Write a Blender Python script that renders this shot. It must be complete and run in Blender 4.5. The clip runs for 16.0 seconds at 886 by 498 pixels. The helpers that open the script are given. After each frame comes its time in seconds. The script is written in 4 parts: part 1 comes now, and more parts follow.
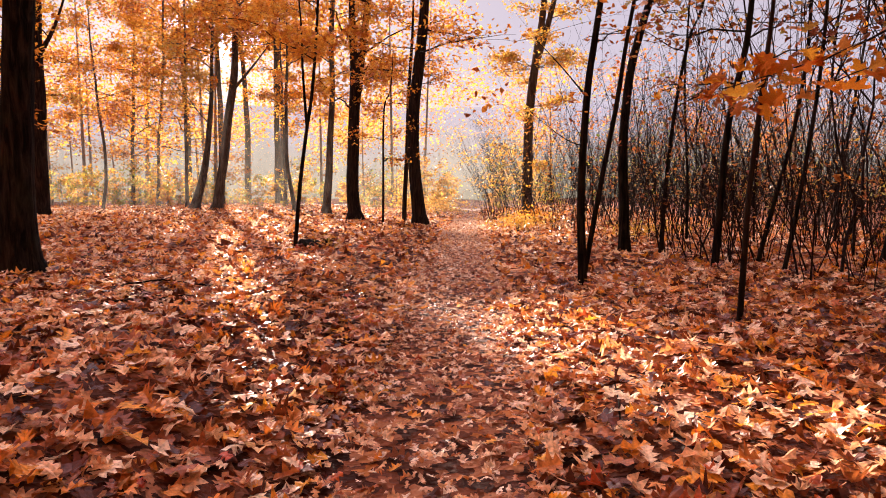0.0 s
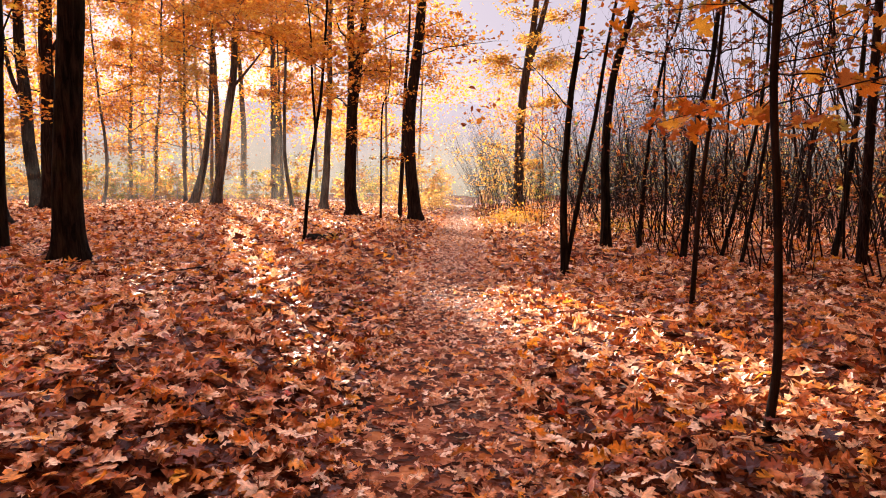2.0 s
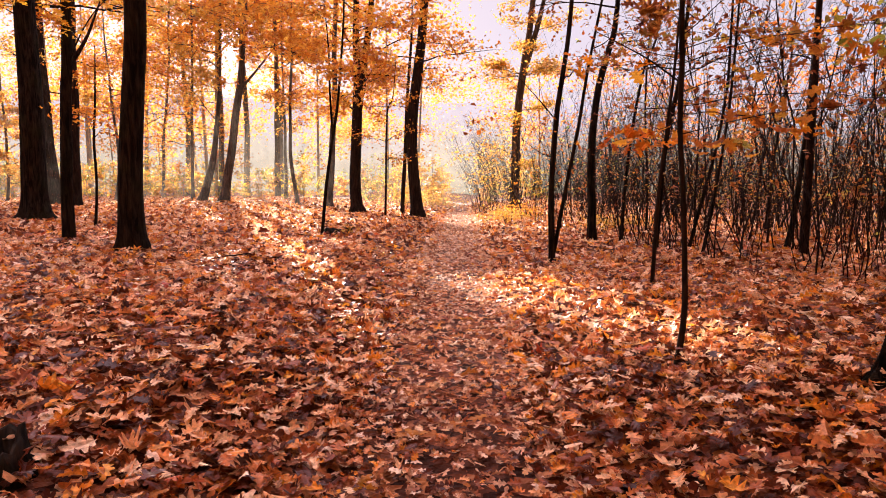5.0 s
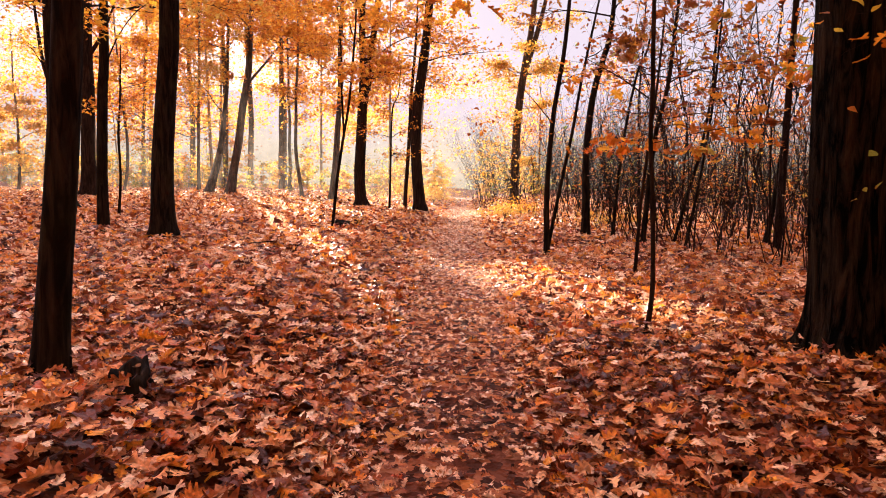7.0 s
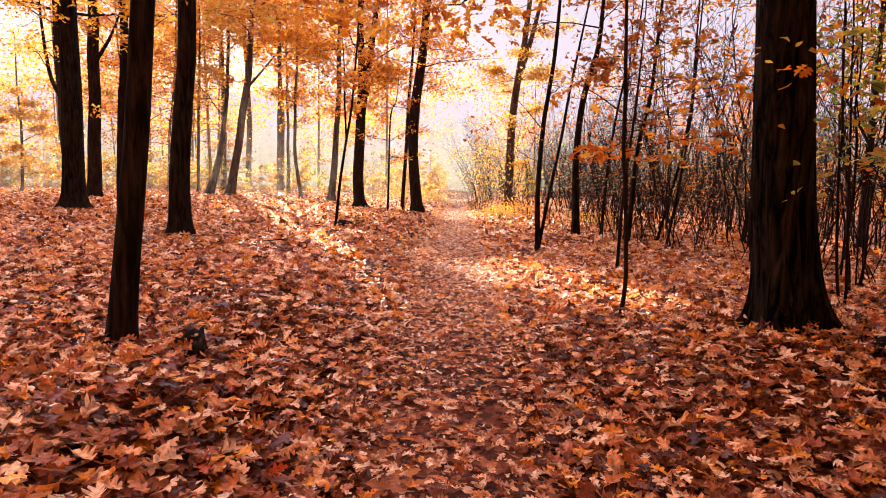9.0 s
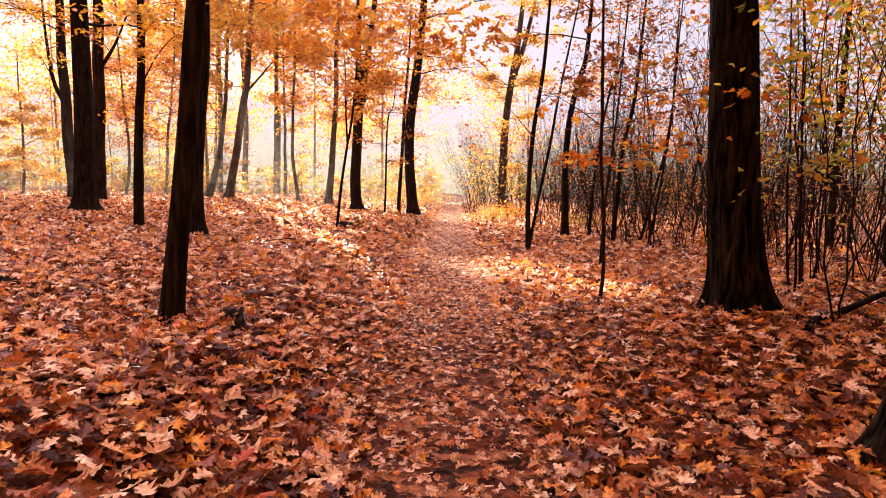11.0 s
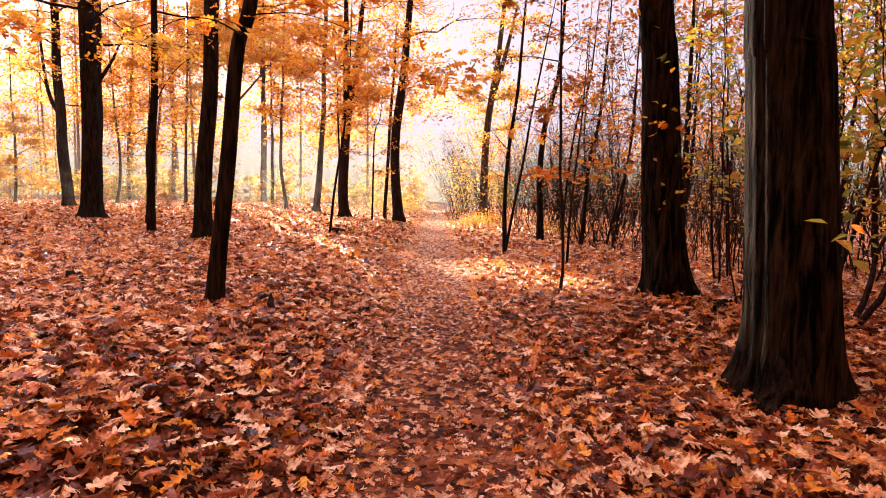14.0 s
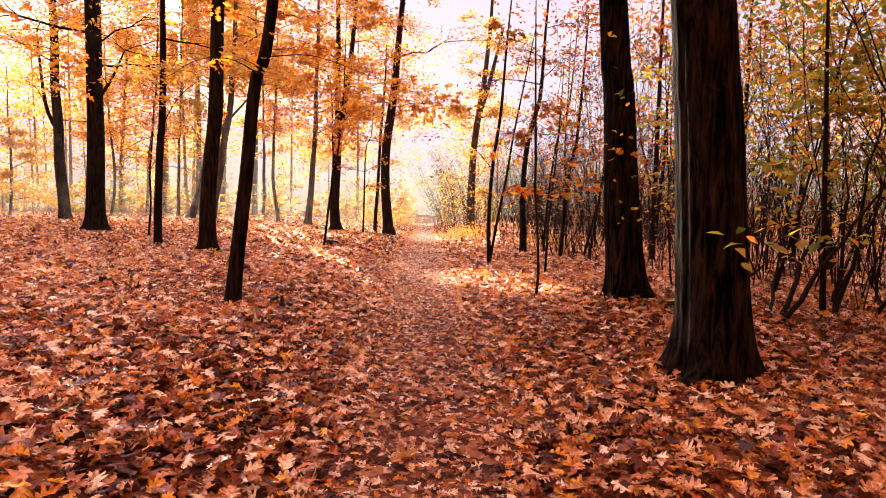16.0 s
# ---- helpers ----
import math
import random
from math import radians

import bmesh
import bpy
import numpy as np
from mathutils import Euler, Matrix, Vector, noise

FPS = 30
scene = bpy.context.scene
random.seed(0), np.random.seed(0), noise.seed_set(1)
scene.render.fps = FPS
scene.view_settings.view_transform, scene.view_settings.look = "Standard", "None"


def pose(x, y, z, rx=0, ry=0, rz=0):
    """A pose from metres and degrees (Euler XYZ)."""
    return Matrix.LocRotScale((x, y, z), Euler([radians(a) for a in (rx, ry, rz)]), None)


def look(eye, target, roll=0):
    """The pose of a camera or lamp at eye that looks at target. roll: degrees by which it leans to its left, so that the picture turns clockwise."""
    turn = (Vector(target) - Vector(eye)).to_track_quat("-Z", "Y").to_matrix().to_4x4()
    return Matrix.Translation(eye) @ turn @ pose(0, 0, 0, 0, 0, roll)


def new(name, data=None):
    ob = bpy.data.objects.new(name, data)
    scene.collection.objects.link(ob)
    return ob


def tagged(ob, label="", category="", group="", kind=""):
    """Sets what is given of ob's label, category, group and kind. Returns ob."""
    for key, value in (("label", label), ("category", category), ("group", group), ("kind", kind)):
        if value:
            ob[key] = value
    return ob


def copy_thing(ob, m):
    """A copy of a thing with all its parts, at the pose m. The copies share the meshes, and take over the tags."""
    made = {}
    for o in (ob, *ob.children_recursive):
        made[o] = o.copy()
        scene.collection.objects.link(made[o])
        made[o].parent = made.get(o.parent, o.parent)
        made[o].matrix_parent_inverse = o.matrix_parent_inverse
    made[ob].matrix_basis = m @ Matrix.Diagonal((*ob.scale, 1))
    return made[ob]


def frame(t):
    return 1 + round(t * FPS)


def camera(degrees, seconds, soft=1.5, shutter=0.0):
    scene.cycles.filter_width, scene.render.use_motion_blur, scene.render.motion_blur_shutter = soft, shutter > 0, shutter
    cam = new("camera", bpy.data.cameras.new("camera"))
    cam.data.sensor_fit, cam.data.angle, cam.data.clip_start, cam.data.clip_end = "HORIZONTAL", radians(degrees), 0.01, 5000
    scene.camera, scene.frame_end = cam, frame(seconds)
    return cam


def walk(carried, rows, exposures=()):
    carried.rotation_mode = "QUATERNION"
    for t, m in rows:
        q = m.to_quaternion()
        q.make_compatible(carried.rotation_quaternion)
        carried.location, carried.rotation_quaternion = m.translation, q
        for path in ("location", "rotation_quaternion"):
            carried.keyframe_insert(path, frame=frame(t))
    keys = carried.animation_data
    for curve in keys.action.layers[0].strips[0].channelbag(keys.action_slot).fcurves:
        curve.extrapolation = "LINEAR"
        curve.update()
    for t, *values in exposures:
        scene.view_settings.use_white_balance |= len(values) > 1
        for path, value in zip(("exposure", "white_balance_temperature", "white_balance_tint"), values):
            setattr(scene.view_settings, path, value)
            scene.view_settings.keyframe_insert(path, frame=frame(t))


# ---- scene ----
SKY, VEIL, HIGH_FILL, SUN_POWER, MIST_GLOW = 0.002, 0.092, 9.0, 4.9, 0.105
EXPOSURES = [(0.0, 2.76, 6450, 16), (4.0, 3.0, 6500, 16), (9.0, 3.18, 6600, 16), (16.0, 3.28, 6500, 16)]
cam = camera(70.0, 16.0, soft=1.0)
PATH = [
    (0, (0.264, 0.166, 1.33), (0.101, 2.152, 1.155), -0.5),
    (0.5, (0.284, -0.083, 1.352), (0.123, 1.902, 1.17), -0.4),
    (1, (0.294, -0.327, 1.357), (0.138, 1.658, 1.172), -0.2),
    (1.5, (0.274, -0.596, 1.365), (0.127, 1.39, 1.18), 0.1),
    (2, (0.259, -0.853, 1.391), (0.121, 1.133, 1.203), -0.1),
    (2.5, (0.255, -1.099, 1.39), (0.122, 0.888, 1.205), -0.2),
    (3, (0.254, -1.352, 1.396), (0.123, 0.635, 1.211), -0.1),
    (3.5, (0.263, -1.603, 1.4), (0.132, 0.384, 1.215), -0.1),
    (4, (0.263, -1.852, 1.409), (0.133, 0.135, 1.222), -0.1),
    (6.5, (0.224, -3.036, 1.44), (0.092, -1.052, 1.231), 0.5),
    (7, (0.231, -3.257, 1.448), (0.103, -1.272, 1.236), 0.8),
    (7.5, (0.235, -3.459, 1.45), (0.113, -1.474, 1.237), 0.9),
    (8, (0.218, -3.651, 1.456), (0.109, -1.665, 1.244), 1.0),
    (8.5, (0.21, -3.838, 1.46), (0.106, -1.851, 1.25), 1.1),
    (9, (0.243, -4.056, 1.462), (0.129, -2.07, 1.256), 0.9),
    (11.5, (0.238, -5.088, 1.459), (0.152, -3.099, 1.264), 1.0),
    (12, (0.242, -5.309, 1.448), (0.165, -3.32, 1.253), 1.1),
    (12.5, (0.256, -5.559, 1.458), (0.183, -3.57, 1.261), 1.1),
    (13, (0.272, -5.802, 1.472), (0.205, -3.813, 1.278), 1.1),
    (13.5, (0.278, -6.044, 1.482), (0.22, -4.053, 1.299), 1.0),
    (14, (0.273, -6.284, 1.492), (0.229, -4.292, 1.322), 0.9),
    (14.5, (0.27, -6.541, 1.506), (0.238, -4.548, 1.351), 0.9),
    (15, (0.267, -6.814, 1.509), (0.244, -4.818, 1.37), 1.1),
    (15.5, (0.28, -7.062, 1.507), (0.266, -5.066, 1.379), 1.1),
    (16, (0.304, -7.321, 1.524), (0.295, -5.325, 1.396), 1.0),
]
walk(cam, [(t, look(eye, aim, lean)) for t, eye, aim, lean in PATH], EXPOSURES)

# ---- light: low sun ahead, behind the crowns, and a bright hazy sky ----
SUN_AZ, SUN_EL = radians(23.4), radians(15.3)
SUN = Vector((-math.sin(SUN_AZ) * math.cos(SUN_EL), math.cos(SUN_AZ) * math.cos(SUN_EL), math.sin(SUN_EL)))
sky = bpy.data.worlds.new("sky")
scene.world = sky
sky.use_nodes = True
wt = sky.node_tree
air = wt.nodes.new("ShaderNodeTexSky")
air.sky_type, air.sun_disc = "NISHITA", False
air.sun_elevation, air.sun_rotation = SUN_EL, -SUN_AZ
air.air_density, air.dust_density, air.ozone_density = 1.0, 1.5, 1.0
wt.links.new(air.outputs[0], wt.nodes["Background"].inputs[0])
wt.nodes["Background"].inputs[1].default_value = SKY
veil = wt.nodes.new("ShaderNodeBackground")
veil.inputs[0].default_value = (0.95, 0.84, 0.98, 1)


def sky_math(kind, a, b):
    n = wt.nodes.new("ShaderNodeMath")
    n.operation = kind
    for k, v in enumerate((a, b)):
        if isinstance(v, float):
            n.inputs[k].default_value = v
        else:
            wt.links.new(v, n.inputs[k])
    return n.outputs[0]


def brightening(toward, start, full, low_, high_):
    """Sky brightness growing smoothly towards a direction."""
    dot = wt.nodes.new("ShaderNodeVectorMath")
    dot.operation = "DOT_PRODUCT"
    dot.inputs[1].default_value = toward
    wt.links.new(dome.outputs["Generated"], dot.inputs[0])
    rise = wt.nodes.new("ShaderNodeMapRange")
    rise.interpolation_type = "SMOOTHSTEP"
    for k, v in enumerate((start, full, low_, high_)):
        rise.inputs[k + 1].default_value = v
    wt.links.new(dot.outputs["Value"], rise.inputs[0])
    return rise.outputs[0]


# hazy air: dull away from the sun, with a small aureole round the sun itself; an unseen bright lobe is added high up on
# the sun's side to light the ground
dome = wt.nodes.new("ShaderNodeTexCoord")
AHEAD = (-math.sin(SUN_AZ) * 0.5, math.cos(SUN_AZ) * 0.5, 0.866)
haze = sky_math("ADD", brightening(AHEAD, -0.4, 0.45, 0.08 * VEIL, VEIL), brightening(AHEAD, 0.74, 1.0, 0.0, HIGH_FILL * VEIL))
haze = sky_math("ADD", haze, brightening(tuple(SUN), math.cos(radians(5.0)), math.cos(radians(1.0)), 0.0, 8 * VEIL))
wt.links.new(haze, veil.inputs[1])
both = wt.nodes.new("ShaderNodeAddShader")
wt.links.new(wt.nodes["Background"].outputs[0], both.inputs[0])
wt.links.new(veil.outputs[0], both.inputs[1])
wt.links.new(both.outputs[0], wt.nodes["World Output"].inputs[0])
sun = new("sun", bpy.data.lights.new("sun", "SUN"))
sun.data.energy, sun.data.angle, sun.data.color = SUN_POWER, radians(0.5), (1.0, 0.86, 0.7)
sun.matrix_world = look(SUN * 60, (0, 0, 0))


# ---- materials ----
def nodes_of(name):
    m = bpy.data.materials.new(name)
    m.use_nodes = True
    return m, m.node_tree.nodes, m.node_tree.links, m.node_tree.nodes["Principled BSDF"]


def ramp(nd, stops):
    r = nd.new("ShaderNodeValToRGB")
    el = r.color_ramp.elements
    while len(el) < len(stops):
        el.new(0.5)
    for e, (p, c) in zip(el, stops):
        e.position, e.color = p, (*c, 1)
    return r


def leaf_mat(name, stops, clear=0.4, rough=0.5, by_object=False, gloss=0.2):
    """Leaf blade: one colour a leaf, blotches and veins of its own, light shining through."""
    m, nd, ln, bsdf = nodes_of(name)
    pick = nd.new("ShaderNodeObjectInfo") if by_object else nd.new("ShaderNodeNewGeometry")
    r = ramp(nd, stops)
    ln.new(pick.outputs["Random" if by_object else "Random Per Island"], r.inputs[0])
    co = nd.new("ShaderNodeTexCoord")
    blot = nd.new("ShaderNodeTexNoise")
    blot.inputs["Scale"].default_value, blot.inputs["Detail"].default_value = 46, 6
    ln.new(co.outputs["Object"], blot.inputs["Vector"])
    br = ramp(nd, [(0.32, (0.38, 0.33, 0.3)), (0.62, (1.18, 1.1, 1.04))])
    ln.new(blot.outputs[0], br.inputs[0])
    mul = nd.new("ShaderNodeMix")
    mul.data_type, mul.blend_type = "RGBA", "MULTIPLY"
    mul.inputs[0].default_value = 0.8
    ln.new(r.outputs[0], mul.inputs[6])
    ln.new(br.outputs[0], mul.inputs[7])
    ln.new(mul.outputs[2], bsdf.inputs["Base Color"])
    bsdf.inputs["Roughness"].default_value = rough
    bsdf.inputs["Specular IOR Level"].default_value = gloss
    bump = nd.new("ShaderNodeBump")
    bump.inputs["Strength"].default_value, bump.inputs["Distance"].default_value = 0.6, 0.012
    ln.new(blot.outputs[0], bump.inputs["Height"])
    ln.new(bump.outputs[0], bsdf.inputs["Normal"])
    thin = nd.new("ShaderNodeBsdfTranslucent")
    sat = nd.new("ShaderNodeHueSaturation")
    sat.inputs["Saturation"].default_value, sat.inputs["Value"].default_value = 1.0, 1.05
    ln.new(mul.outputs[2], sat.inputs["Color"])
    ln.new(sat.outputs[0], thin.inputs[0])
    mix = nd.new("ShaderNodeMixShader")
    mix.inputs[0].default_value = clear
    ln.new(bsdf.outputs[0], mix.inputs[1])
    ln.new(thin.outputs[0], mix.inputs[2])
    ln.new(mix.outputs[0], nd["Material Output"].inputs[0])
    return m


def bark_mat(name, dark, light, furrow=9.0, depth=0.03, moss=0.0):
    """Bark: upright furrows, fine grain, and moss in patches."""
    m, nd, ln, bsdf = nodes_of(name)
    co = nd.new("ShaderNodeTexCoord")
    mp = nd.new("ShaderNodeMapping")
    mp.inputs["Scale"].default_value = (furrow, furrow, furrow * 0.14)
    ln.new(co.outputs["Object"], mp.inputs["Vector"])
    big = nd.new("ShaderNodeTexNoise")
    big.inputs["Scale"].default_value, big.inputs["Detail"].default_value, big.inputs["Roughness"].default_value = 2.2, 7, 0.65
    big.inputs["Distortion"].default_value = 0.6
    ln.new(mp.outputs[0], big.inputs["Vector"])
    r = ramp(nd, [(0.42, dark), (0.7, light)])
    ln.new(big.outputs[0], r.inputs[0])
    spots = nd.new("ShaderNodeTexNoise")
    spots.inputs["Scale"].default_value, spots.inputs["Detail"].default_value = 2.6, 5
    ln.new(co.outputs["Object"], spots.inputs["Vector"])
    mr = ramp(nd, [(0.48, (0, 0, 0)), (0.66, (moss, moss, moss))])
    ln.new(spots.outputs[0], mr.inputs[0])
    mix = nd.new("ShaderNodeMix")
    mix.data_type = "RGBA"
    ln.new(mr.outputs[0], mix.inputs[0])
    ln.new(r.outputs[0], mix.inputs[6])
    mix.inputs[7].default_value = (0.03, 0.03, 0.012, 1)
    ln.new(mix.outputs[2], bsdf.inputs["Base Color"])
    bsdf.inputs["Roughness"].default_value = 0.9
    bsdf.inputs["Specular IOR Level"].default_value = 0.02
    bump = nd.new("ShaderNodeBump")
    bump.inputs["Strength"].default_value, bump.inputs["Distance"].default_value = 0.9, depth
    ln.new(big.outputs[0], bump.inputs["Height"])
    ln.new(bump.outputs[0], bsdf.inputs["Normal"])
    return m


LITTER_STOPS = [(0.0, (0.05, 0.009, 0.003)), (0.15, (0.14, 0.027, 0.007)), (0.3, (0.34, 0.085, 0.02)), (0.43, (0.58, 0.2, 0.05)), (0.56, (0.8, 0.42, 0.18)),
                (0.69, (0.95, 0.7, 0.46)), (0.79, (0.82, 0.5, 0.27)), (0.85, (0.74, 0.23, 0.022)), (0.93, (0.84, 0.38, 0.034)), (1.0, (0.44, 0.055, 0.016))]
TRODDEN = leaf_mat("trodden_leaf", [(0, (0.26, 0.085, 0.033)), (0.2, (0.5, 0.22, 0.1)), (0.55, (0.74, 0.46, 0.28)), (1, (0.88, 0.68, 0.5))], 0.25, 0.5, gloss=0.22)
LITTER = leaf_mat("fallen_oak_leaf", LITTER_STOPS, 0.3, 0.42, gloss=0.22)
# Leaf colour darkened to paint shade into the litter's gaps.
LITTER_GAP_SHADE = leaf_mat("gap_shade_leaf", [(0, (0.05, 0.01, 0.003)), (0.4, (0.15, 0.033, 0.009)), (0.75, (0.34, 0.1, 0.028)), (1, (0.56, 0.26, 0.11))], 0.2, 0.5, gloss=0.12)
LITTER_ONE = leaf_mat("fallen_leaf_bright", [(0, (0.3, 0.09, 0.03)), (0.35, (0.5, 0.17, 0.03)), (0.7, (0.62, 0.24, 0.02)), (1, (0.5, 0.3, 0.17))], 0.3, 0.42, True)
ORANGE = leaf_mat("orange_leaf", [(0, (0.38, 0.1, 0.013)), (0.3, (0.58, 0.2, 0.02)), (0.65, (0.67, 0.285, 0.028)), (1, (0.72, 0.4, 0.05))], 0.6, 0.5)
RUST = leaf_mat("rust_leaf", [(0, (0.3, 0.07, 0.015)), (0.45, (0.52, 0.15, 0.02)), (1, (0.66, 0.26, 0.035))], 0.5, 0.5)
GOLD = leaf_mat("golden_leaf", [(0, (0.54, 0.22, 0.025)), (0.5, (0.62, 0.34, 0.04)), (1, (0.6, 0.44, 0.1))], 0.5, 0.5)
GREENISH = leaf_mat("green_yellow_leaf", [(0, (0.1, 0.16, 0.02)), (0.4, (0.3, 0.3, 0.04)), (0.75, (0.6, 0.4, 0.04)), (1, (0.62, 0.22, 0.03))], 0.5, 0.4)
DULL = leaf_mat("withered_leaf", [(0, (0.13, 0.035, 0.02)), (0.4, (0.32, 0.1, 0.025)), (0.75, (0.5, 0.2, 0.03)), (1, (0.34, 0.3, 0.06))], 0.4, 0.5)
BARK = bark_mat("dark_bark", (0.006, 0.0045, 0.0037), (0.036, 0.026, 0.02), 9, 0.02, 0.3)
# Real brown of near saplings; on far trunks, haze put into the colour.
BARK_BROWN_HAZED = bark_mat("brown_and_hazed_bark", (0.012, 0.008, 0.006), (0.05, 0.032, 0.024), 7, 0.02, 0.12)
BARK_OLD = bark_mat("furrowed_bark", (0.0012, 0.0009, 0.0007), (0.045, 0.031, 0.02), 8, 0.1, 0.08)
# Haze on distant trunks is put into these two paler colours.
BARK_HAZED_PALE = bark_mat("hazed_pale_bark", (0.16, 0.13, 0.105), (0.36, 0.31, 0.26), 5, 0.02, 0.1)
BARK_HAZED_GREY = bark_mat("hazed_grey_bark", (0.05, 0.04, 0.033), (0.17, 0.135, 0.11), 6, 0.02, 0.2)
TWIG = bark_mat("twig_bark", (0.01, 0.006, 0.005), (0.045, 0.028, 0.022), 20, 0.004, 0.1)


def ground_mat():
    """Forest floor under and beyond the loose leaves: packed leaf pieces in brown and tan over dark soil."""
    m, nd, ln, bsdf = nodes_of("forest_floor")
    co = nd.new("ShaderNodeTexCoord")
    cells = nd.new("ShaderNodeTexVoronoi")
    cells.inputs["Scale"].default_value, cells.inputs["Randomness"].default_value = 11, 1
    warp = nd.new("ShaderNodeTexNoise")
    warp.inputs["Scale"].default_value, warp.inputs["Detail"].default_value = 9, 3
    ln.new(co.outputs["Object"], warp.inputs["Vector"])
    add = nd.new("ShaderNodeMix")
    add.data_type, add.blend_type = "RGBA", "LINEAR_LIGHT"
    add.inputs[0].default_value = 0.12
    ln.new(co.outputs["Object"], add.inputs[6])
    ln.new(warp.outputs["Color"], add.inputs[7])
    ln.new(add.outputs[2], cells.inputs["Vector"])
    sep = nd.new("ShaderNodeSeparateColor")
    ln.new(cells.outputs["Color"], sep.inputs[0])
    r = ramp(nd, [(0, (0.025, 0.008, 0.004)), (0.35, (0.08, 0.022, 0.01)), (0.65, (0.2, 0.06, 0.025)), (0.88, (0.4, 0.16, 0.075)), (1, (0.42, 0.14, 0.03))])
    ln.new(sep.outputs[0], r.inputs[0])
    broad = nd.new("ShaderNodeTexNoise")
    broad.inputs["Scale"].default_value, broad.inputs["Detail"].default_value = 0.7, 4
    ln.new(co.outputs["Object"], broad.inputs["Vector"])
    br = ramp(nd, [(0.3, (0.6, 0.58, 0.56)), (0.7, (1.15, 1.1, 1.05))])
    ln.new(broad.outputs[0], br.inputs[0])
    mul = nd.new("ShaderNodeMix")
    mul.data_type, mul.blend_type = "RGBA", "MULTIPLY"
    mul.inputs[0].default_value = 1
    ln.new(r.outputs[0], mul.inputs[6])
    ln.new(br.outputs[0], mul.inputs[7])
    ln.new(mul.outputs[2], bsdf.inputs["Base Color"])
    bsdf.inputs["Roughness"].default_value = 0.85
    bsdf.inputs["Specular IOR Level"].default_value = 0.08
    bump = nd.new("ShaderNodeBump")
    bump.inputs["Strength"].default_value, bump.inputs["Distance"].default_value = 0.8, 0.05
    ln.new(cells.outputs["Distance"], bump.inputs["Height"])
    ln.new(bump.outputs[0], bsdf.inputs["Normal"])
    return m


def mist_glow_mat():
    """Self-glowing backdrop painted as sunlit mist at the end of the view: pale gold near the ground, whiter higher up.
    """
    m, nd, ln, bsdf = nodes_of("glowing_mist")
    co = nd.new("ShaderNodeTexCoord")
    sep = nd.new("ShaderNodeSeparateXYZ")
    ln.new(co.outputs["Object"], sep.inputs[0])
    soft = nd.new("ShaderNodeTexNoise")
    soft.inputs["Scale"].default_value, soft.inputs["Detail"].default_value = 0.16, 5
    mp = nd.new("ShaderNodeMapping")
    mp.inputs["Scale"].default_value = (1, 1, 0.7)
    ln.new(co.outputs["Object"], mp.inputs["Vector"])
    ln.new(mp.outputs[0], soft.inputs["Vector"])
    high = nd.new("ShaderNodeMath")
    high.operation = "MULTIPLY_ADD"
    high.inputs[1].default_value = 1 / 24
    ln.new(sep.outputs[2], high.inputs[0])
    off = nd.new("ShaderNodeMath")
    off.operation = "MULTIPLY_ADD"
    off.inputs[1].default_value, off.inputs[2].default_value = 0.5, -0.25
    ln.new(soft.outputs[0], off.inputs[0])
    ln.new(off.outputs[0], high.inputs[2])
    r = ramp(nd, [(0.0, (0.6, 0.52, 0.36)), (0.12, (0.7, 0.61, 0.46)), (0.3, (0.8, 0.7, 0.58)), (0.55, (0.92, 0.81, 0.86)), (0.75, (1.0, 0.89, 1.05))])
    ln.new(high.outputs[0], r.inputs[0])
    # The mist's light is emitted here, not received from the sun.
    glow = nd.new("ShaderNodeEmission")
    glow.inputs[1].default_value = MIST_GLOW
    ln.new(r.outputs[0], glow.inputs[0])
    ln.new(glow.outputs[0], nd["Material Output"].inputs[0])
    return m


# ---- building helpers ----
rng = np.random.default_rng(7)


class Geo:
    """Collects points and triangles, then makes one mesh of them."""

    def __init__(self):
        self.v, self.f, self.n = [], [], 0

    def add(self, v, f):
        self.v.append(np.asarray(v, float).reshape(-1, 3))
        self.f.append(np.asarray(f, int).reshape(-1, 3) + self.n)
        self.n += len(self.v[-1])

    def mesh(self, name, material, smooth=True):
        v, f = np.concatenate(self.v), np.concatenate(self.f)
        me = bpy.data.meshes.new(name)
        me.vertices.add(len(v))
        me.vertices.foreach_set("co", v.ravel())
        me.loops.add(f.size)
        me.loops.foreach_set("vertex_index", f.ravel().astype(np.int32))
        me.polygons.add(len(f))
        me.polygons.foreach_set("loop_start", np.arange(0, f.size, 3, dtype=np.int32))
        me.polygons.foreach_set("use_smooth", np.full(len(f), smooth))
        me.update(calc_edges=True)
        me.materials.append(material)
        return me


def part(name, geo, material, parent, label="", smooth=True):
    ob = new(name, geo.mesh(name, material, smooth) if isinstance(geo, Geo) else geo)
    ob.parent = parent
    return tagged(ob, label)


def thing(name, at, label, category, group=""):
    ob = new(name)
    ob.empty_display_size = 0.2
    ob.location = at
    return tagged(ob, label, category, group)


def smooth_line(points, n):
    """n points on a Catmull-Rom curve through the given ones."""
    p = np.asarray(points, float)
    p = np.vstack([2 * p[0] - p[1], p, 2 * p[-1] - p[-2]])
    s = np.linspace(0, len(p) - 3 - 1e-6, n)
    i = s.astype(int)
    t = (s - i)[:, None]
    a, b, c, d = p[i], p[i + 1], p[i + 2], p[i + 3]
    return 0.5 * (2 * b + (c - a) * t + (2 * a - 5 * b + 4 * c - d) * t * t + (3 * b - a - 3 * c + d) * t ** 3)


